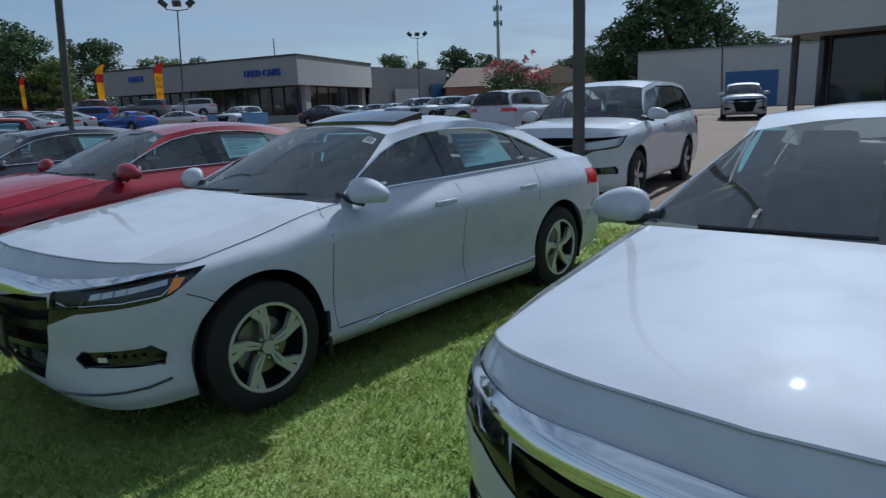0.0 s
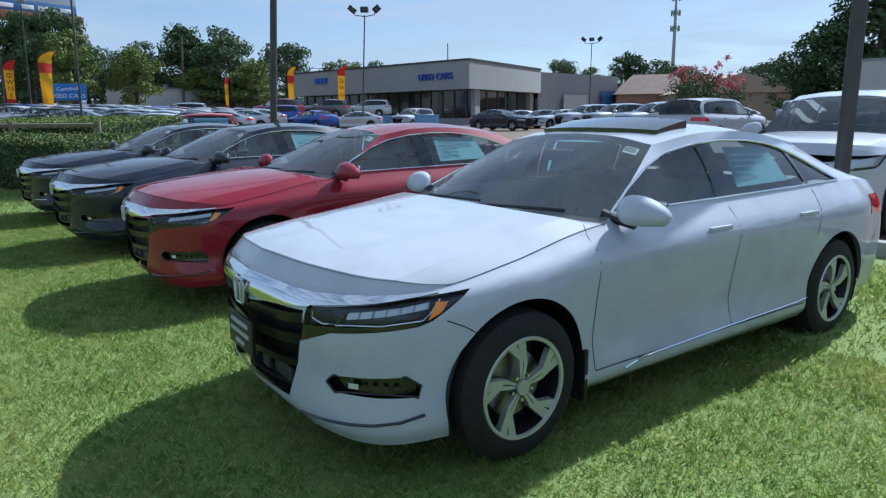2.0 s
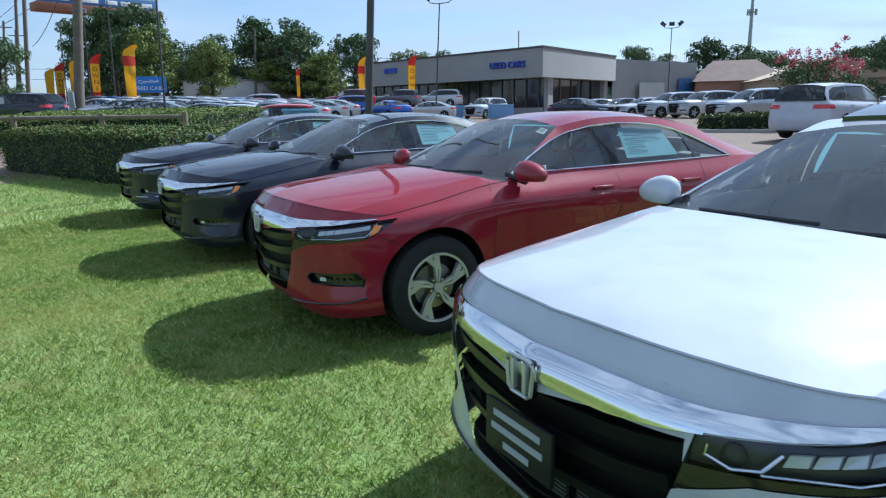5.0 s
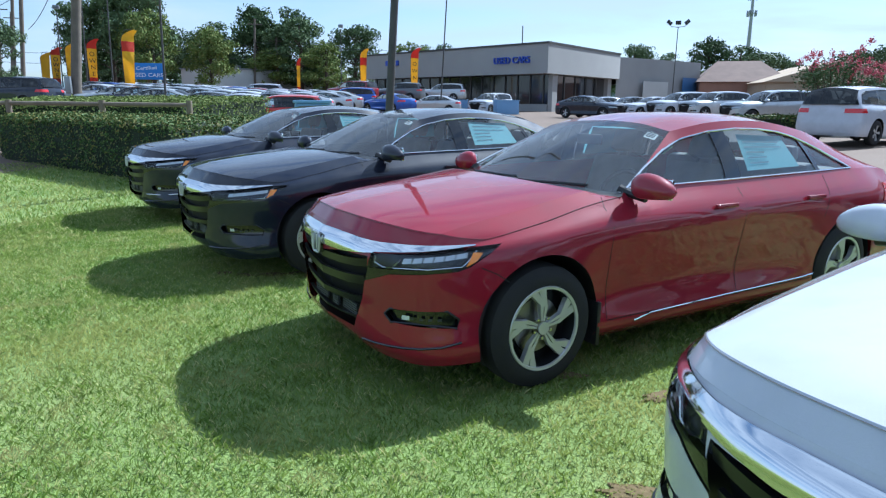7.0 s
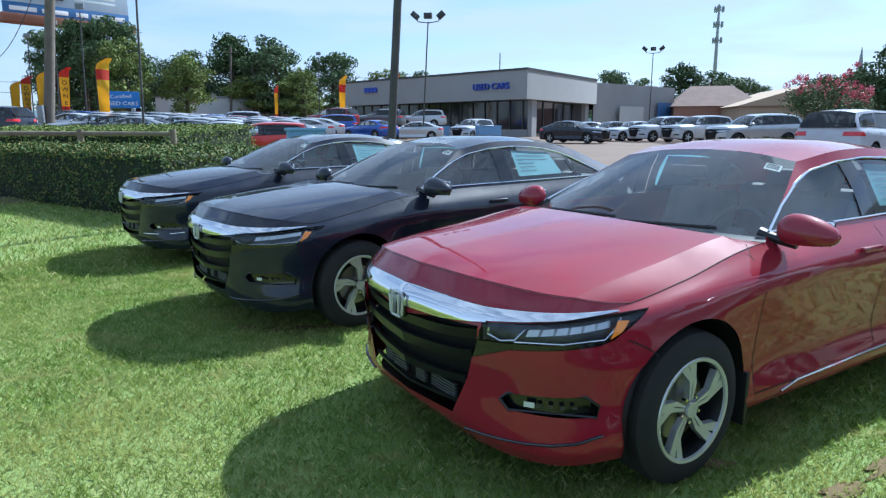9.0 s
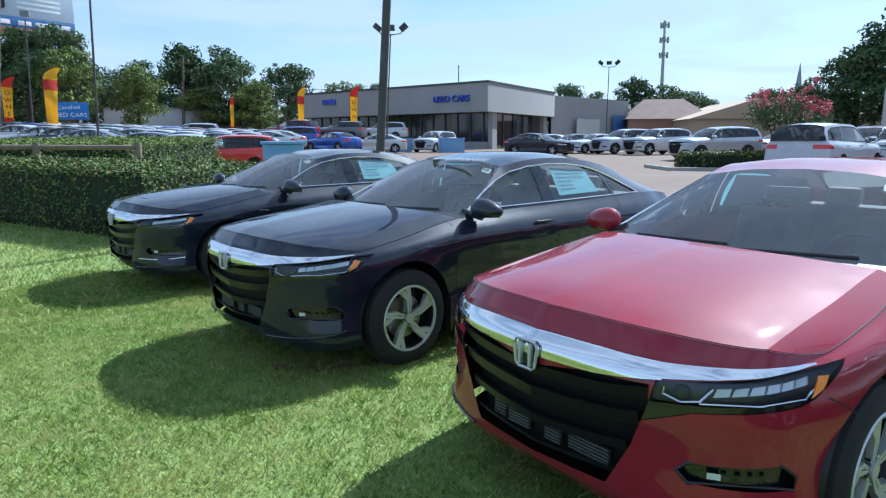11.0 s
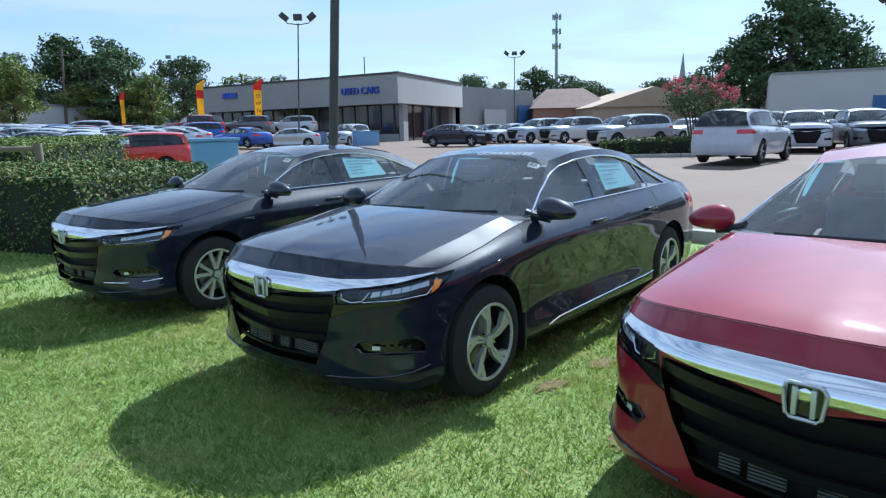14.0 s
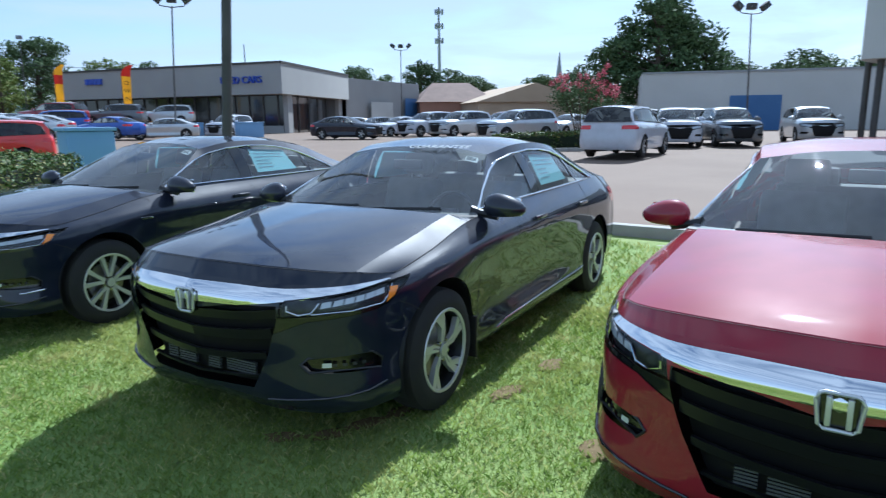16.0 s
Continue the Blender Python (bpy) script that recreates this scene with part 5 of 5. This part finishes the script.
flag(-41.5, 41.0, 5.4, .95, "flash", 42, "yellow feather flag with a red flash among the used cars", None, 1.2, False)
flag(-57.1, 52.2, 5.5, .95, True, 42, "red and yellow feather flag with black letters")
flag(-62.9, 54.8, 5.2, .9, False, 42, "plain yellow feather flag", None, .5, False)
flag(-67.6, 57.0, 5.0, 1.0, True, 42, "red and yellow feather flag with black letters")
flag(-71.0, 58.5, 4.6, 1.0, False, 42, "plain yellow feather flag", None, .3, False)
flag(-35.8, 69.3, 6.2, .8, "flash", 25, "yellow feather flag with a red band before the showroom", None, .6, False)
flag(-29.7, 69.4, 6.4, .9, True, 20, "red and yellow feather flag before the showroom")
flag(-47.2, 74.4, 5.2, .5, True, 25, "slim red and yellow feather flag", None, .3, False)
e = empty("sign", Matrix.Translation((-52.7, 55.2, level(-52.7, 55.2))) @ Matrix.Rotation(radians(43), 4, "Z") @ Matrix.Diagonal((1.28, 1, 1.15, 1)), "blue sign for certified used cars on two posts", "sign")
part("panel", boxed(-1.3, 1.3, -.08, .08, 1.55, 2.95, .03), SIGN_BLUE, e)
for x in (-.8, .8):
    part("post", tube(bmesh.new(), [(x, .02, -.3), (x, .02, 1.6)], .05, 8), GALV, e)
up = Matrix.Rotation(math.pi / 2, 4, "X")
lettering("USED CARS", .46, Matrix.Translation((0, -.09, 1.92)) @ up, LETTER_WHITE, e)
lettering("Certified", .42, Matrix.Translation((0, -.09, 2.52)) @ up @ Matrix.Rotation(radians(4), 4, "Z"), LETTER_WHITE, e)

# ---- billboard ----
RUST = two_tone("rusty_steel", (0.22, 0.085, 0.05), (0.30, 0.12, 0.07), 1.2, 0.8, 0.2, 20)
POSTER = two_tone("pale_poster", (0.40, 0.48, 0.58), (0.52, 0.58, 0.64), 0.5, 0.6)
POSTER_BLUE = two_tone("poster_blue", (0.04, 0.12, 0.30), (0.05, 0.15, 0.34), 0.5, 0.6)
e = empty("billboard", Matrix.Translation((-77.6, 82.6, level(-77, 82))) @ Matrix.Rotation(radians(66), 4, "Z") @ Matrix.Diagonal((1.62, 1.62, 1.62, 1)), "large roadside billboard on a rust-red steel column", "billboard")
part("column", tube(bmesh.new(), [(0, .5, -.5), (0, .5, 9.0)], .42, 18), RUST, e)
part("catwalk", boxed(-9.3, 1.2, -.7, 1.1, 8.1, 8.75, .03), RUST, e)
part("panel", boxed(-9.0, .9, -.15, .15, 9.7, 14.2, .03), POSTER, e, "pale printed poster")
part("lower_band", boxed(-9.0, .9, -.16, .16, 8.8, 9.7, .02), POSTER_BLUE, e, "dark blue band with white print")
for i, (a, b) in enumerate(((-8.6, -6.6), (-6.2, -4.2), (-3.6, -2.6), (-2.3, -.9), (-.6, .5))):
    part("print_bar", boxed(a, b, -.19, -.16, 9.05, 9.4, .01), LETTER_WHITE, e)
for i in range(5):
    part("print_bar", boxed(-3.6, -.2, -.18, -.15, 10.3 + i * .4, 10.5 + i * .4, .01), PAPER, e)
for x in (-7.4, -5.4):
    part("picture_shape", boxed(x - .9, x + .9, -.18, -.15, 10.2, 11.0, .2), GLOSS_TRIM, e)

# ---- buildings ----
STUCCO = two_tone("grey_stucco", (0.28, 0.275, 0.27), (0.33, 0.325, 0.315), 0.25, 0.9, 0.2, 12)
DARK_GLASS = shader("shopfront_glass", (0.018, 0.02, 0.024), 0.08, 0, 0.3)
BRICK = two_tone("brick_wall", (0.30, 0.16, 0.11), (0.37, 0.20, 0.14), 0.6, 0.9, 0.2, 15)
TAN = two_tone("tan_wall", (0.38, 0.29, 0.20), (0.44, 0.34, 0.24), 0.5, 0.9, 0.1, 12)
ROOF = two_tone("brown_roof", (0.16, 0.11, 0.09), (0.22, 0.15, 0.12), 0.8, 0.9, 0.2, 20)
BLUE_DOOR = two_tone("blue_door_paint", (0.05, 0.13, 0.30), (0.06, 0.15, 0.33), 1, 0.5)
PALE_WALL = two_tone("pale_wall", (0.52, 0.52, 0.50), (0.45, 0.45, 0.43), 0.3, 0.9, 0.1, 10)


def prism(plan, z0, z1):
    bm = bmesh.new()
    a = [bm.verts.new((x, y, z0)) for x, y in plan]
    b = [bm.verts.new((x, y, z1)) for x, y in plan]
    n = len(plan)
    for k in range(n):
        bm.faces.new((a[k], a[(k + 1) % n], b[(k + 1) % n], b[k]))
    bm.faces.new(b)
    bm.faces.new(a[::-1])
    bmesh.ops.recalc_face_normals(bm, faces=bm.faces)
    return bm


def face_panel(bm, p, q, u0, u1, z0, z1, out, thick=.06):
    """A slab on the wall from p to q, between the fractions u0 and u1, standing out from it."""
    p, q = Vector((*p, 0)), Vector((*q, 0))
    n = Vector((q.y - p.y, p.x - q.x, 0)).normalized()
    if n.dot(p) > 0:
        n = -n
    a, b = p.lerp(q, u0) + n * out, p.lerp(q, u1) + n * out
    vs = []
    for base in (a, b):
        for z in (z0, z1):
            for o in (0, thick):
                vs.append(bm.verts.new(base - n * o + Vector((0, 0, z))))
    idx = ((0, 2, 6, 4), (1, 5, 7, 3), (0, 4, 5, 1), (2, 3, 7, 6), (0, 1, 3, 2), (4, 6, 7, 5))
    fs = [bm.faces.new([vs[i] for i in f]) for f in idx]
    bmesh.ops.recalc_face_normals(bm, faces=fs)
    return bm


CL, CC, CR, CW = (-42.0, 83.0), (-14.6, 69.3), (-9.0, 88.5), (1.0, 105.5)
e = empty("showroom", Matrix.Identity(4), "long low grey showroom with a deep fascia and dark shopfront", "building")
part("fascia", prism([CL, CC, CR, (-12, 118), (-40, 118)], 4.35, 7.35), STUCCO, e)
inset = [(-41.4, 84.8), (-14.9, 71.6), (-10.4, 88.3), (-12.5, 116), (-39, 116)]
part("wall", prism(inset, .3, 4.35), DARK_GLASS, e, "dark glazed shopfront in the shade")
for u in np.linspace(.02, .98, 17):
    part("mullion", face_panel(bmesh.new(), inset[0], inset[1], u - .0025, u + .0025, .4, 4.35, .10), STEEL, e)
for u in np.linspace(.05, .95, 6):
    part("mullion", face_panel(bmesh.new(), inset[1], inset[2], u - .004, u + .004, .4, 4.35, .10), STEEL, e)
for u in (.02, .98):
    part("pier", face_panel(bmesh.new(), inset[1], inset[2], max(0, u - .05), min(1, u + .05), .3, 4.35, .5, .5), STUCCO, e)
part("plinth", face_panel(bmesh.new(), inset[0], inset[1], 0, 1, .3, 1.25, .14), STUCCO, e)
part("coping", face_panel(bmesh.new(), CL, CC, 0, 1, 7.28, 7.48, .08, .3), STEEL, e)
part("coping", face_panel(bmesh.new(), CC, CR, 0, 1, 7.28, 7.48, .08, .3), STEEL, e)
part("wing", prism([(-9.4, 88.8), CW, (-2, 120), (-12, 120)], .2, 7.1), STUCCO, e)
part("garage_door", face_panel(bmesh.new(), CR, CW, .25, .55, .5, 4.2, .35), PALE_WALL, e)
part("blue_door", face_panel(bmesh.new(), CR, CW, .74, .93, .5, 4.9, .35), BLUE_DOOR, e, "blue wing door")
part("mast", tube(bmesh.new(), [(-22, 90, 7.2), (-22, 90, 11.3)], .07, 6), STEEL, e)
th = math.atan2(CC[1] - CL[1], CC[0] - CL[0])


def on_front(u, z, out=.12):
    x, y = CL[0] + (CC[0] - CL[0]) * u, CL[1] + (CC[1] - CL[1]) * u
    return Matrix.Translation((x + math.sin(th) * out, y - math.cos(th) * out, z)) @ Matrix.Rotation(th, 4, "Z") @ up


lettering("USED CARS", .98, on_front(.845, 5.75), LETTER_BLUE, e, .12)
for a, b in ((.155, .172), (.175, .19), (.193, .21), (.213, .235)):
    part("sign_bar", face_panel(bmesh.new(), CL, CC, a, b, 5.9, 6.5, .2, .2), LETTER_BLUE, e)

e = empty("workshop", Matrix.Identity(4), "pale block workshop with a blue roller door", "building")
WL, WR = (18.3, 60.4), (40.0, 52.6)
part("wall", prism([WL, WR, (46, 68), (24, 76)], 0, 5.5), PALE_WALL, e)
part("roller_door", face_panel(bmesh.new(), WL, WR, .32, .50, .3, 3.45, .06), BLUE_DOOR, e, "blue roller door")
for k in range(9):
    part("slat", face_panel(bmesh.new(), WL, WR, .322, .498, .62 + k * .31, .66 + k * .31, .09, .05), BLUE_DOOR, e)
part("coping", face_panel(bmesh.new(), WL, WR, 0, 1, 5.42, 5.58, .08, .25), GALV, e)

e = empty("showroom", pose(2.9, 4.9, .2), "glass-fronted showroom with a white canopy on columns", "building")
SA, SB = (13.4, 25.4), (22.0, 16.0)
can = [(13.1, 25.6), (12.6, 24.9), (26, 10), (34, 18), (24, 34)]
part("canopy", prism(can, 3.75, 6.2), PALE_WALL, e, "white canopy fascia")
part("glazing", prism([(15.2, 26.0), (26.5, 13.0), (33, 19), (23, 33)], .2, 3.75), DARK_GLASS, e, "dark reflecting shopfront")
for x, y in ((13.6, 25.0), (14.6, 27.0), (18.2, 19.8), (23.0, 14.4)):
    part("column", tube(bmesh.new(), [(x, y, 0), (x, y, 3.8)], .14, 12), STEEL, e)
for t in np.linspace(.03, .97, 8):
    x, y = 15.2 + 11.3 * t, 26.0 - 13.0 * t
    part("mullion", tube(bmesh.new(), [(x - .05, y - .05, .2), (x - .05, y - .05, 3.75)], .05, 6), STEEL, e)


def gabled(name, x, y, yaw, w, d, h, ridge, wall, label, hip=False):
    e = empty(name, Matrix.Translation((x, y, level(x, y))) @ Matrix.Rotation(radians(yaw), 4, "Z"), label, "building")
    part("wall", boxed(-w / 2, w / 2, -d / 2, d / 2, -.5, h), wall, e)
    bm = bmesh.new()
    o = .4
    k = w * .28 if hip else 0
    c = [bm.verts.new(p) for p in ((-w / 2 - o, -d / 2 - o, h), (w / 2 + o, -d / 2 - o, h), (w / 2 + o, d / 2 + o, h), (-w / 2 - o, d / 2 + o, h))]
    r1, r2 = (bm.verts.new((-w / 2 - o + k, 0, ridge)), bm.verts.new((w / 2 + o - k, 0, ridge))) if hip else (bm.verts.new((0, -d / 2 - o, ridge)), bm.verts.new((0, d / 2 + o, ridge)))
    faces = ((c[0], c[1], r2, r1), (c[2], c[3], r1, r2), (c[1], c[2], r2), (c[3], c[0], r1)) if hip else ((c[0], r1, r2, c[3]), (c[1], c[2], r2, r1), (c[0], c[1], r1), (c[2], c[3], r2))
    for f in faces:
        bm.faces.new(f)
    bm.faces.new(c[::-1])
    part("roof", bm, ROOF if hip else wall, e, smooth=False)
    return e


gabled("house", 15.2, 104, 8, 16.5, 20, 3.6, 6.2, TAN, "tan gabled building behind the lot")
gabled("house", 6.2, 108, 4, 11.5, 12, 3.9, 7.0, BRICK, "brick building with a brown hipped roof", True)
gabled("house", 34.0, 95, 0, 20, 14, 3.4, 6.0, TAN, "tan building with a brown hipped roof", True)
e = empty("shed", Matrix.Translation((-69.2, 95.5, level(-60, 95))) @ Matrix.Rotation(radians(70), 4, "Z"), "long pale flat-roofed shed behind the used cars", "building")
part("wall", boxed(-10, 10, -4, 4, -.5, 4.2, .05), PALE_WALL, e)
part("roof_edge", boxed(-10.2, 10.2, -4.2, 4.2, 4.2, 4.4, .03), GALV, e)
part("vent", boxed(-3, -2.3, -1, -.3, 4.4, 5.0, .1), GALV, e)

# low pale blue board by the entrance and the blue box
BOXBLUE = two_tone("pale_blue_paint", (0.16, 0.30, 0.50), (0.20, 0.34, 0.54), 1, 0.7)
for x, y, w, h, lab in ((-10.9, 16.5, .85, 1.32, "pale blue utility cabinet behind the hedge"), (-14.9, 53.4, 1.9, 1.1, "pale blue barrier panel on the lot"), (-19.6, 54.6, 1.9, 1.1, "pale blue barrier panel on the lot")):
    e = empty("utility_cabinet", Matrix.Translation((x, y, level(x, y))) @ Matrix.Rotation(radians(35), 4, "Z"), lab, "cabinet")
    part("body", boxed(-w / 2, w / 2, -.45, .45, 0, h, .04), BOXBLUE, e)
    part("lid", boxed(-w / 2 - .04, w / 2 + .04, -.49, .49, h, h + .07, .02), BOXBLUE, e)
    part("plinth", boxed(-w / 2 - .1, w / 2 + .1, -.55, .55, -.2, .05, .02), CONCRETE, e)

# ---- masts in the distance ----
e = empty("cell_tower", Matrix.Translation((58.5, 699, 0)) @ Matrix.Diagonal((2.69, 2.69, 2.64, 1)), "slender grey cell tower with aerial rings", "tower")
part("mast", tube(bmesh.new(), [(0, 0, 0), (0, 0, 25), (-.1, 0, 44)], [.9, .6, .35], 8), GALV, e)
for z in (31.5, 37.0, 42.3):
    for k in range(9):
        a = k * 2 * math.pi / 9
        part("aerial", boxed(-.22, .22, -.12, .12, -1.0, 1.0, .03, m=Matrix.Translation((1.5 * math.cos(a), 1.5 * math.sin(a), z)) @ Matrix.Rotation(a, 4, "Z")), GALV, e)
    part("ring", tube(bmesh.new(), [(1.4 * math.cos(a), 1.4 * math.sin(a), z) for a in np.linspace(0, 2 * math.pi, 13)], .12, 5, False), GALV, e)
e = empty("steeple", Matrix.Translation((63.5, 252, 0)) @ Matrix.Diagonal((1.28, 1.28, 1.2, 1)), "thin church steeple in the distance", "steeple")
part("tower", boxed(-1.3, 1.3, -1.3, 1.3, 0, 13, .1), BRICK, e)
bm = bmesh.new()
bmesh.ops.create_cone(bm, cap_ends=True, segments=8, radius1=1.2, radius2=.06, depth=9.5, matrix=Matrix.Translation((0, 0, 17.7)))
part("spire", bm, GALV, e)


# ---- trees ----
def tree(kind, seed):
    """A tree one unit of ten metres tall: trunk, limbs and a broken crown of leaf clumps."""
    r = np.random.default_rng(seed)
    rr = random.Random(seed)
    e = empty("tree", Matrix.Identity(4), "", "tree")
    H = 10.0
    bm = bmesh.new()
    pine = kind == "pine"
    tube(bm, [(0, 0, -.4), (.1, 0, H * .3), (.0, .1, H * .6), (.1, 0, H * .93)], [.30, .24, .16, .04], 8)
    blobs = []
    for k in range(24 if not pine else 26):
        z = H * (rr.uniform(.20, .90) if not pine else rr.uniform(.28, .96))
        a = rr.uniform(0, 2 * math.pi)
        spread = (3.0 * math.sin(math.pi * min(1, (z / H - .12) / .88)) ** .7 if not pine else 3.0 * math.sin(math.pi * min(1, (z / H - .05) / .98)) ** .8) * rr.uniform(.55, 1.05)
        p = (spread * math.cos(a), spread * math.sin(a), z)
        tube(bm, [(.05, 0, z * .80), (p[0] * .5, p[1] * .5, z * .92), p], [.09, .06, .02], 5)
        blobs.append((p, rr.uniform(.65, 1.45) * (1 if not pine else .95)))
    blobs.append(((0, 0, H * .9), 1.0))
    blobs.append(((0, 0, H * .66), 1.5))
    part("trunk", bm, BARK, e)
    pts, nor = [], []
    for p, s in blobs:
        m = int(330 * s * s)
        d = r.normal(0, 1, (m, 3))
        d /= np.linalg.norm(d, axis=1)[:, None]
        rad = s * r.uniform(.35, 1.3, m) ** .7
        q = np.array(p) + d * rad[:, None] * np.array((1.1, 1.1, .72))
        keep = np.array([noise.noise(Vector(v) * 1.1 + Vector((seed * 3.1, 0, 0))) > -.18 for v in q])
        pts.append(q[keep])
        nor.append(d[keep])
    mat = {"pine": LEAF_PINE, "light": LEAF_LIGHT}.get(kind, LEAF_TREE)
    leafy("crown", leaves(np.vstack(pts), np.vstack(nor), .17, seed, .8), mat, e)
    return e


KINDS = {k: tree(k2, s) for k, k2, s in (("oak", "oak", 1), ("ash", "oak", 2), ("light", "light", 3), ("pine", "pine", 4), ("pine_b", "pine", 5))}
USED = set()


def plant(kind, x, y, h, w=1.0, turn=0.0, label=""):
    s = h / 10
    m = Matrix.Translation((x, y, level(x, y) - .1)) @ Matrix.Rotation(turn, 4, "Z") @ Matrix.Diagonal((s * w, s * w, s, 1))
    src = KINDS[kind]
    if kind not in USED:
        USED.add(kind)
        src.matrix_world = m
        t = src
    else:
        t = copy_thing(src, Matrix.Identity(4))
        t.matrix_world = m
    word = {"oak": "dark green broadleaf tree", "ash": "green broadleaf tree with an open crown", "light": "light green broadleaf tree", "pine": "dark tall pine", "pine_b": "dark broad pine"}[kind]
    return tagged(t, label or f"{word} beyond the lots", "tree", "trees beyond the lots")


TREES = [("pine_b", 24.6, 71.5, 14.0, 1.15), ("pine", 27.5, 74, 12.5, 1.2), ("pine_b", 21.5, 75, 10.5, 1.1), ("oak", 18.5, 76, 7.5, 1.2), ("pine", 30.5, 73, 10.0, 1.1),
         ("oak", 38, 84, 9.0, 1.5), ("oak", 46, 80, 9.5, 1.4), ("ash", 54, 76, 9.0, 1.4), ("oak", 8.0, 128, 11.0, 1.5), ("pine_b", 3.0, 132, 12.5, 1.2), ("oak", 13, 132, 10, 1.4), ("ash", -9, 126, 11.5, .9), ("oak", -3.5, 128, 10, 1.2),
         ("oak", 20, 150, 9.5, 1.1), ("ash", 24, 122, 9.5, 1.0), ("oak", 33, 150, 10, 1.5), ("oak", 42, 150, 9.5, 1.6), ("oak", 55, 150, 11, 1.6),
         ("ash", -28, 128, 10.5, 1.0), ("oak", -34, 130, 10.5, 1.2), ("oak", -46, 128, 11.5, .9), ("light", -50, 118, 11, 1.3), ("ash", -56, 108, 13, 1.0), ("light", -60, 104, 10, 1.2),
         ("oak", -65, 101, 15.0, 1.0), ("pine_b", -70, 99, 15.0, 1.0), ("oak", -76, 97, 12.5, 1.2), ("oak", -82, 100, 10.5, 1.5), ("light", -58.5, 62.5, 9.8, .9), ("light", -55, 68, 8.6, 1.0),
         
         ("ash", -62, 63.5, 12.2, .95), ("pine", -66, 64, 11.8, .9), ("ash", -69, 63, 11.0, .8), ("oak", -61, 98, 13, 1.2), ("light", -55, 96, 9, 1.3), ("oak", -72, 103, 13, 1.2), ("light", -66, 96, 8, 1.5), ("oak", -48, 125, 10, 1.4), ("light", -42, 130, 9, 1.5), ("ash", -84, 92, 12, 1.2), ("oak", -88, 86, 12, 1.4), ("light", -50.5, 34.0, 5.6, 1.0), ("light", -54.5, 35.0, 6.0, 1.05), ("oak", -52, 39, 6.2, .9), ("light", -59, 36.5, 5.4, 1.2)]
r_ = random.Random(3)
for kind, x, y, h, w in TREES:
    plant(kind, x, y, h, w, r_.uniform(0, 6.28))
for i in range(46):
    a = radians(-47 + i * 2.6 + r_.uniform(-1, 1))
    d = r_.uniform(190, 260)
    plant(r_.choice(["oak", "ash", "oak"]), d * math.sin(a), d * math.cos(a), r_.uniform(9, 13), 1.7, r_.uniform(0, 6.28), "dark green tree of the distant tree line")

e = empty("crepe_myrtle", Matrix.Translation((4.1, 32.3, level(4.1, 32.3))) @ Matrix.Diagonal((1.3, 1.2, 1.2, 1)), "crepe myrtle with pink blossom on the planted island", "tree")
bm = bmesh.new()
rng = np.random.default_rng(12)
pts, nor, bp, bn = [], [], [], []
for k in range(11):
    a = k * 2.4
    tip = Vector((1.15 * math.cos(a) * (.4 + .6 * (k % 3) / 2), .8 * math.sin(a), 1.75 + .5 * ((k * 7) % 5) / 4))
    tube(bm, [(.1 * math.cos(a), .1 * math.sin(a), -.1), tuple(tip * .5 + Vector((0, 0, .15))), tuple(tip)], [.035, .025, .01], 6)
    d = rng.normal(0, 1, (330, 3))
    d /= np.linalg.norm(d, axis=1)[:, None]
    pts.append(np.array(tip) + np.array((0, 0, -.25)) + d * rng.uniform(.1, .55, (330, 1)))
    nor.append(d)
    for q in range(5):
        o = np.array(tip) + rng.normal(0, .26, 3) + np.array((0, 0, .2))
        d = rng.normal(0, 1, (60, 3))
        d /= np.linalg.norm(d, axis=1)[:, None]
        bp.append(o + d * rng.uniform(.02, .13, (60, 1)) * np.array((1, 1, 1.3)))
        bn.append(d)
part("trunk", bm, BARK, e)
leafy("crown", leaves(np.vstack(pts), np.vstack(nor), .05, 5, .8), LEAF_TREE, e)
leafy("blossom", leaves(np.vstack(bp), np.vstack(bn), .035, 6, .8), BLOSSOM, e)
# distance haze is put into the hills' blue-grey base colour
HILL = two_tone("haze_tinted_hill", (0.14, 0.20, 0.22), (0.17, 0.23, 0.25), 0.01, 1.0)
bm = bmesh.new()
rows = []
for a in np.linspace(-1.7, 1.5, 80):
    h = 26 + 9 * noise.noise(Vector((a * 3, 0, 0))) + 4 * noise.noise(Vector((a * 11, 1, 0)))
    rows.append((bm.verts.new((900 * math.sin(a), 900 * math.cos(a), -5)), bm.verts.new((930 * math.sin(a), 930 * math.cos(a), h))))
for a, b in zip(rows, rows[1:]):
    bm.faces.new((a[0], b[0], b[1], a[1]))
tagged(finish("backdrop", bm, HILL), "low hills on the horizon with the haze painted in as blue", "hill", kind="structure")
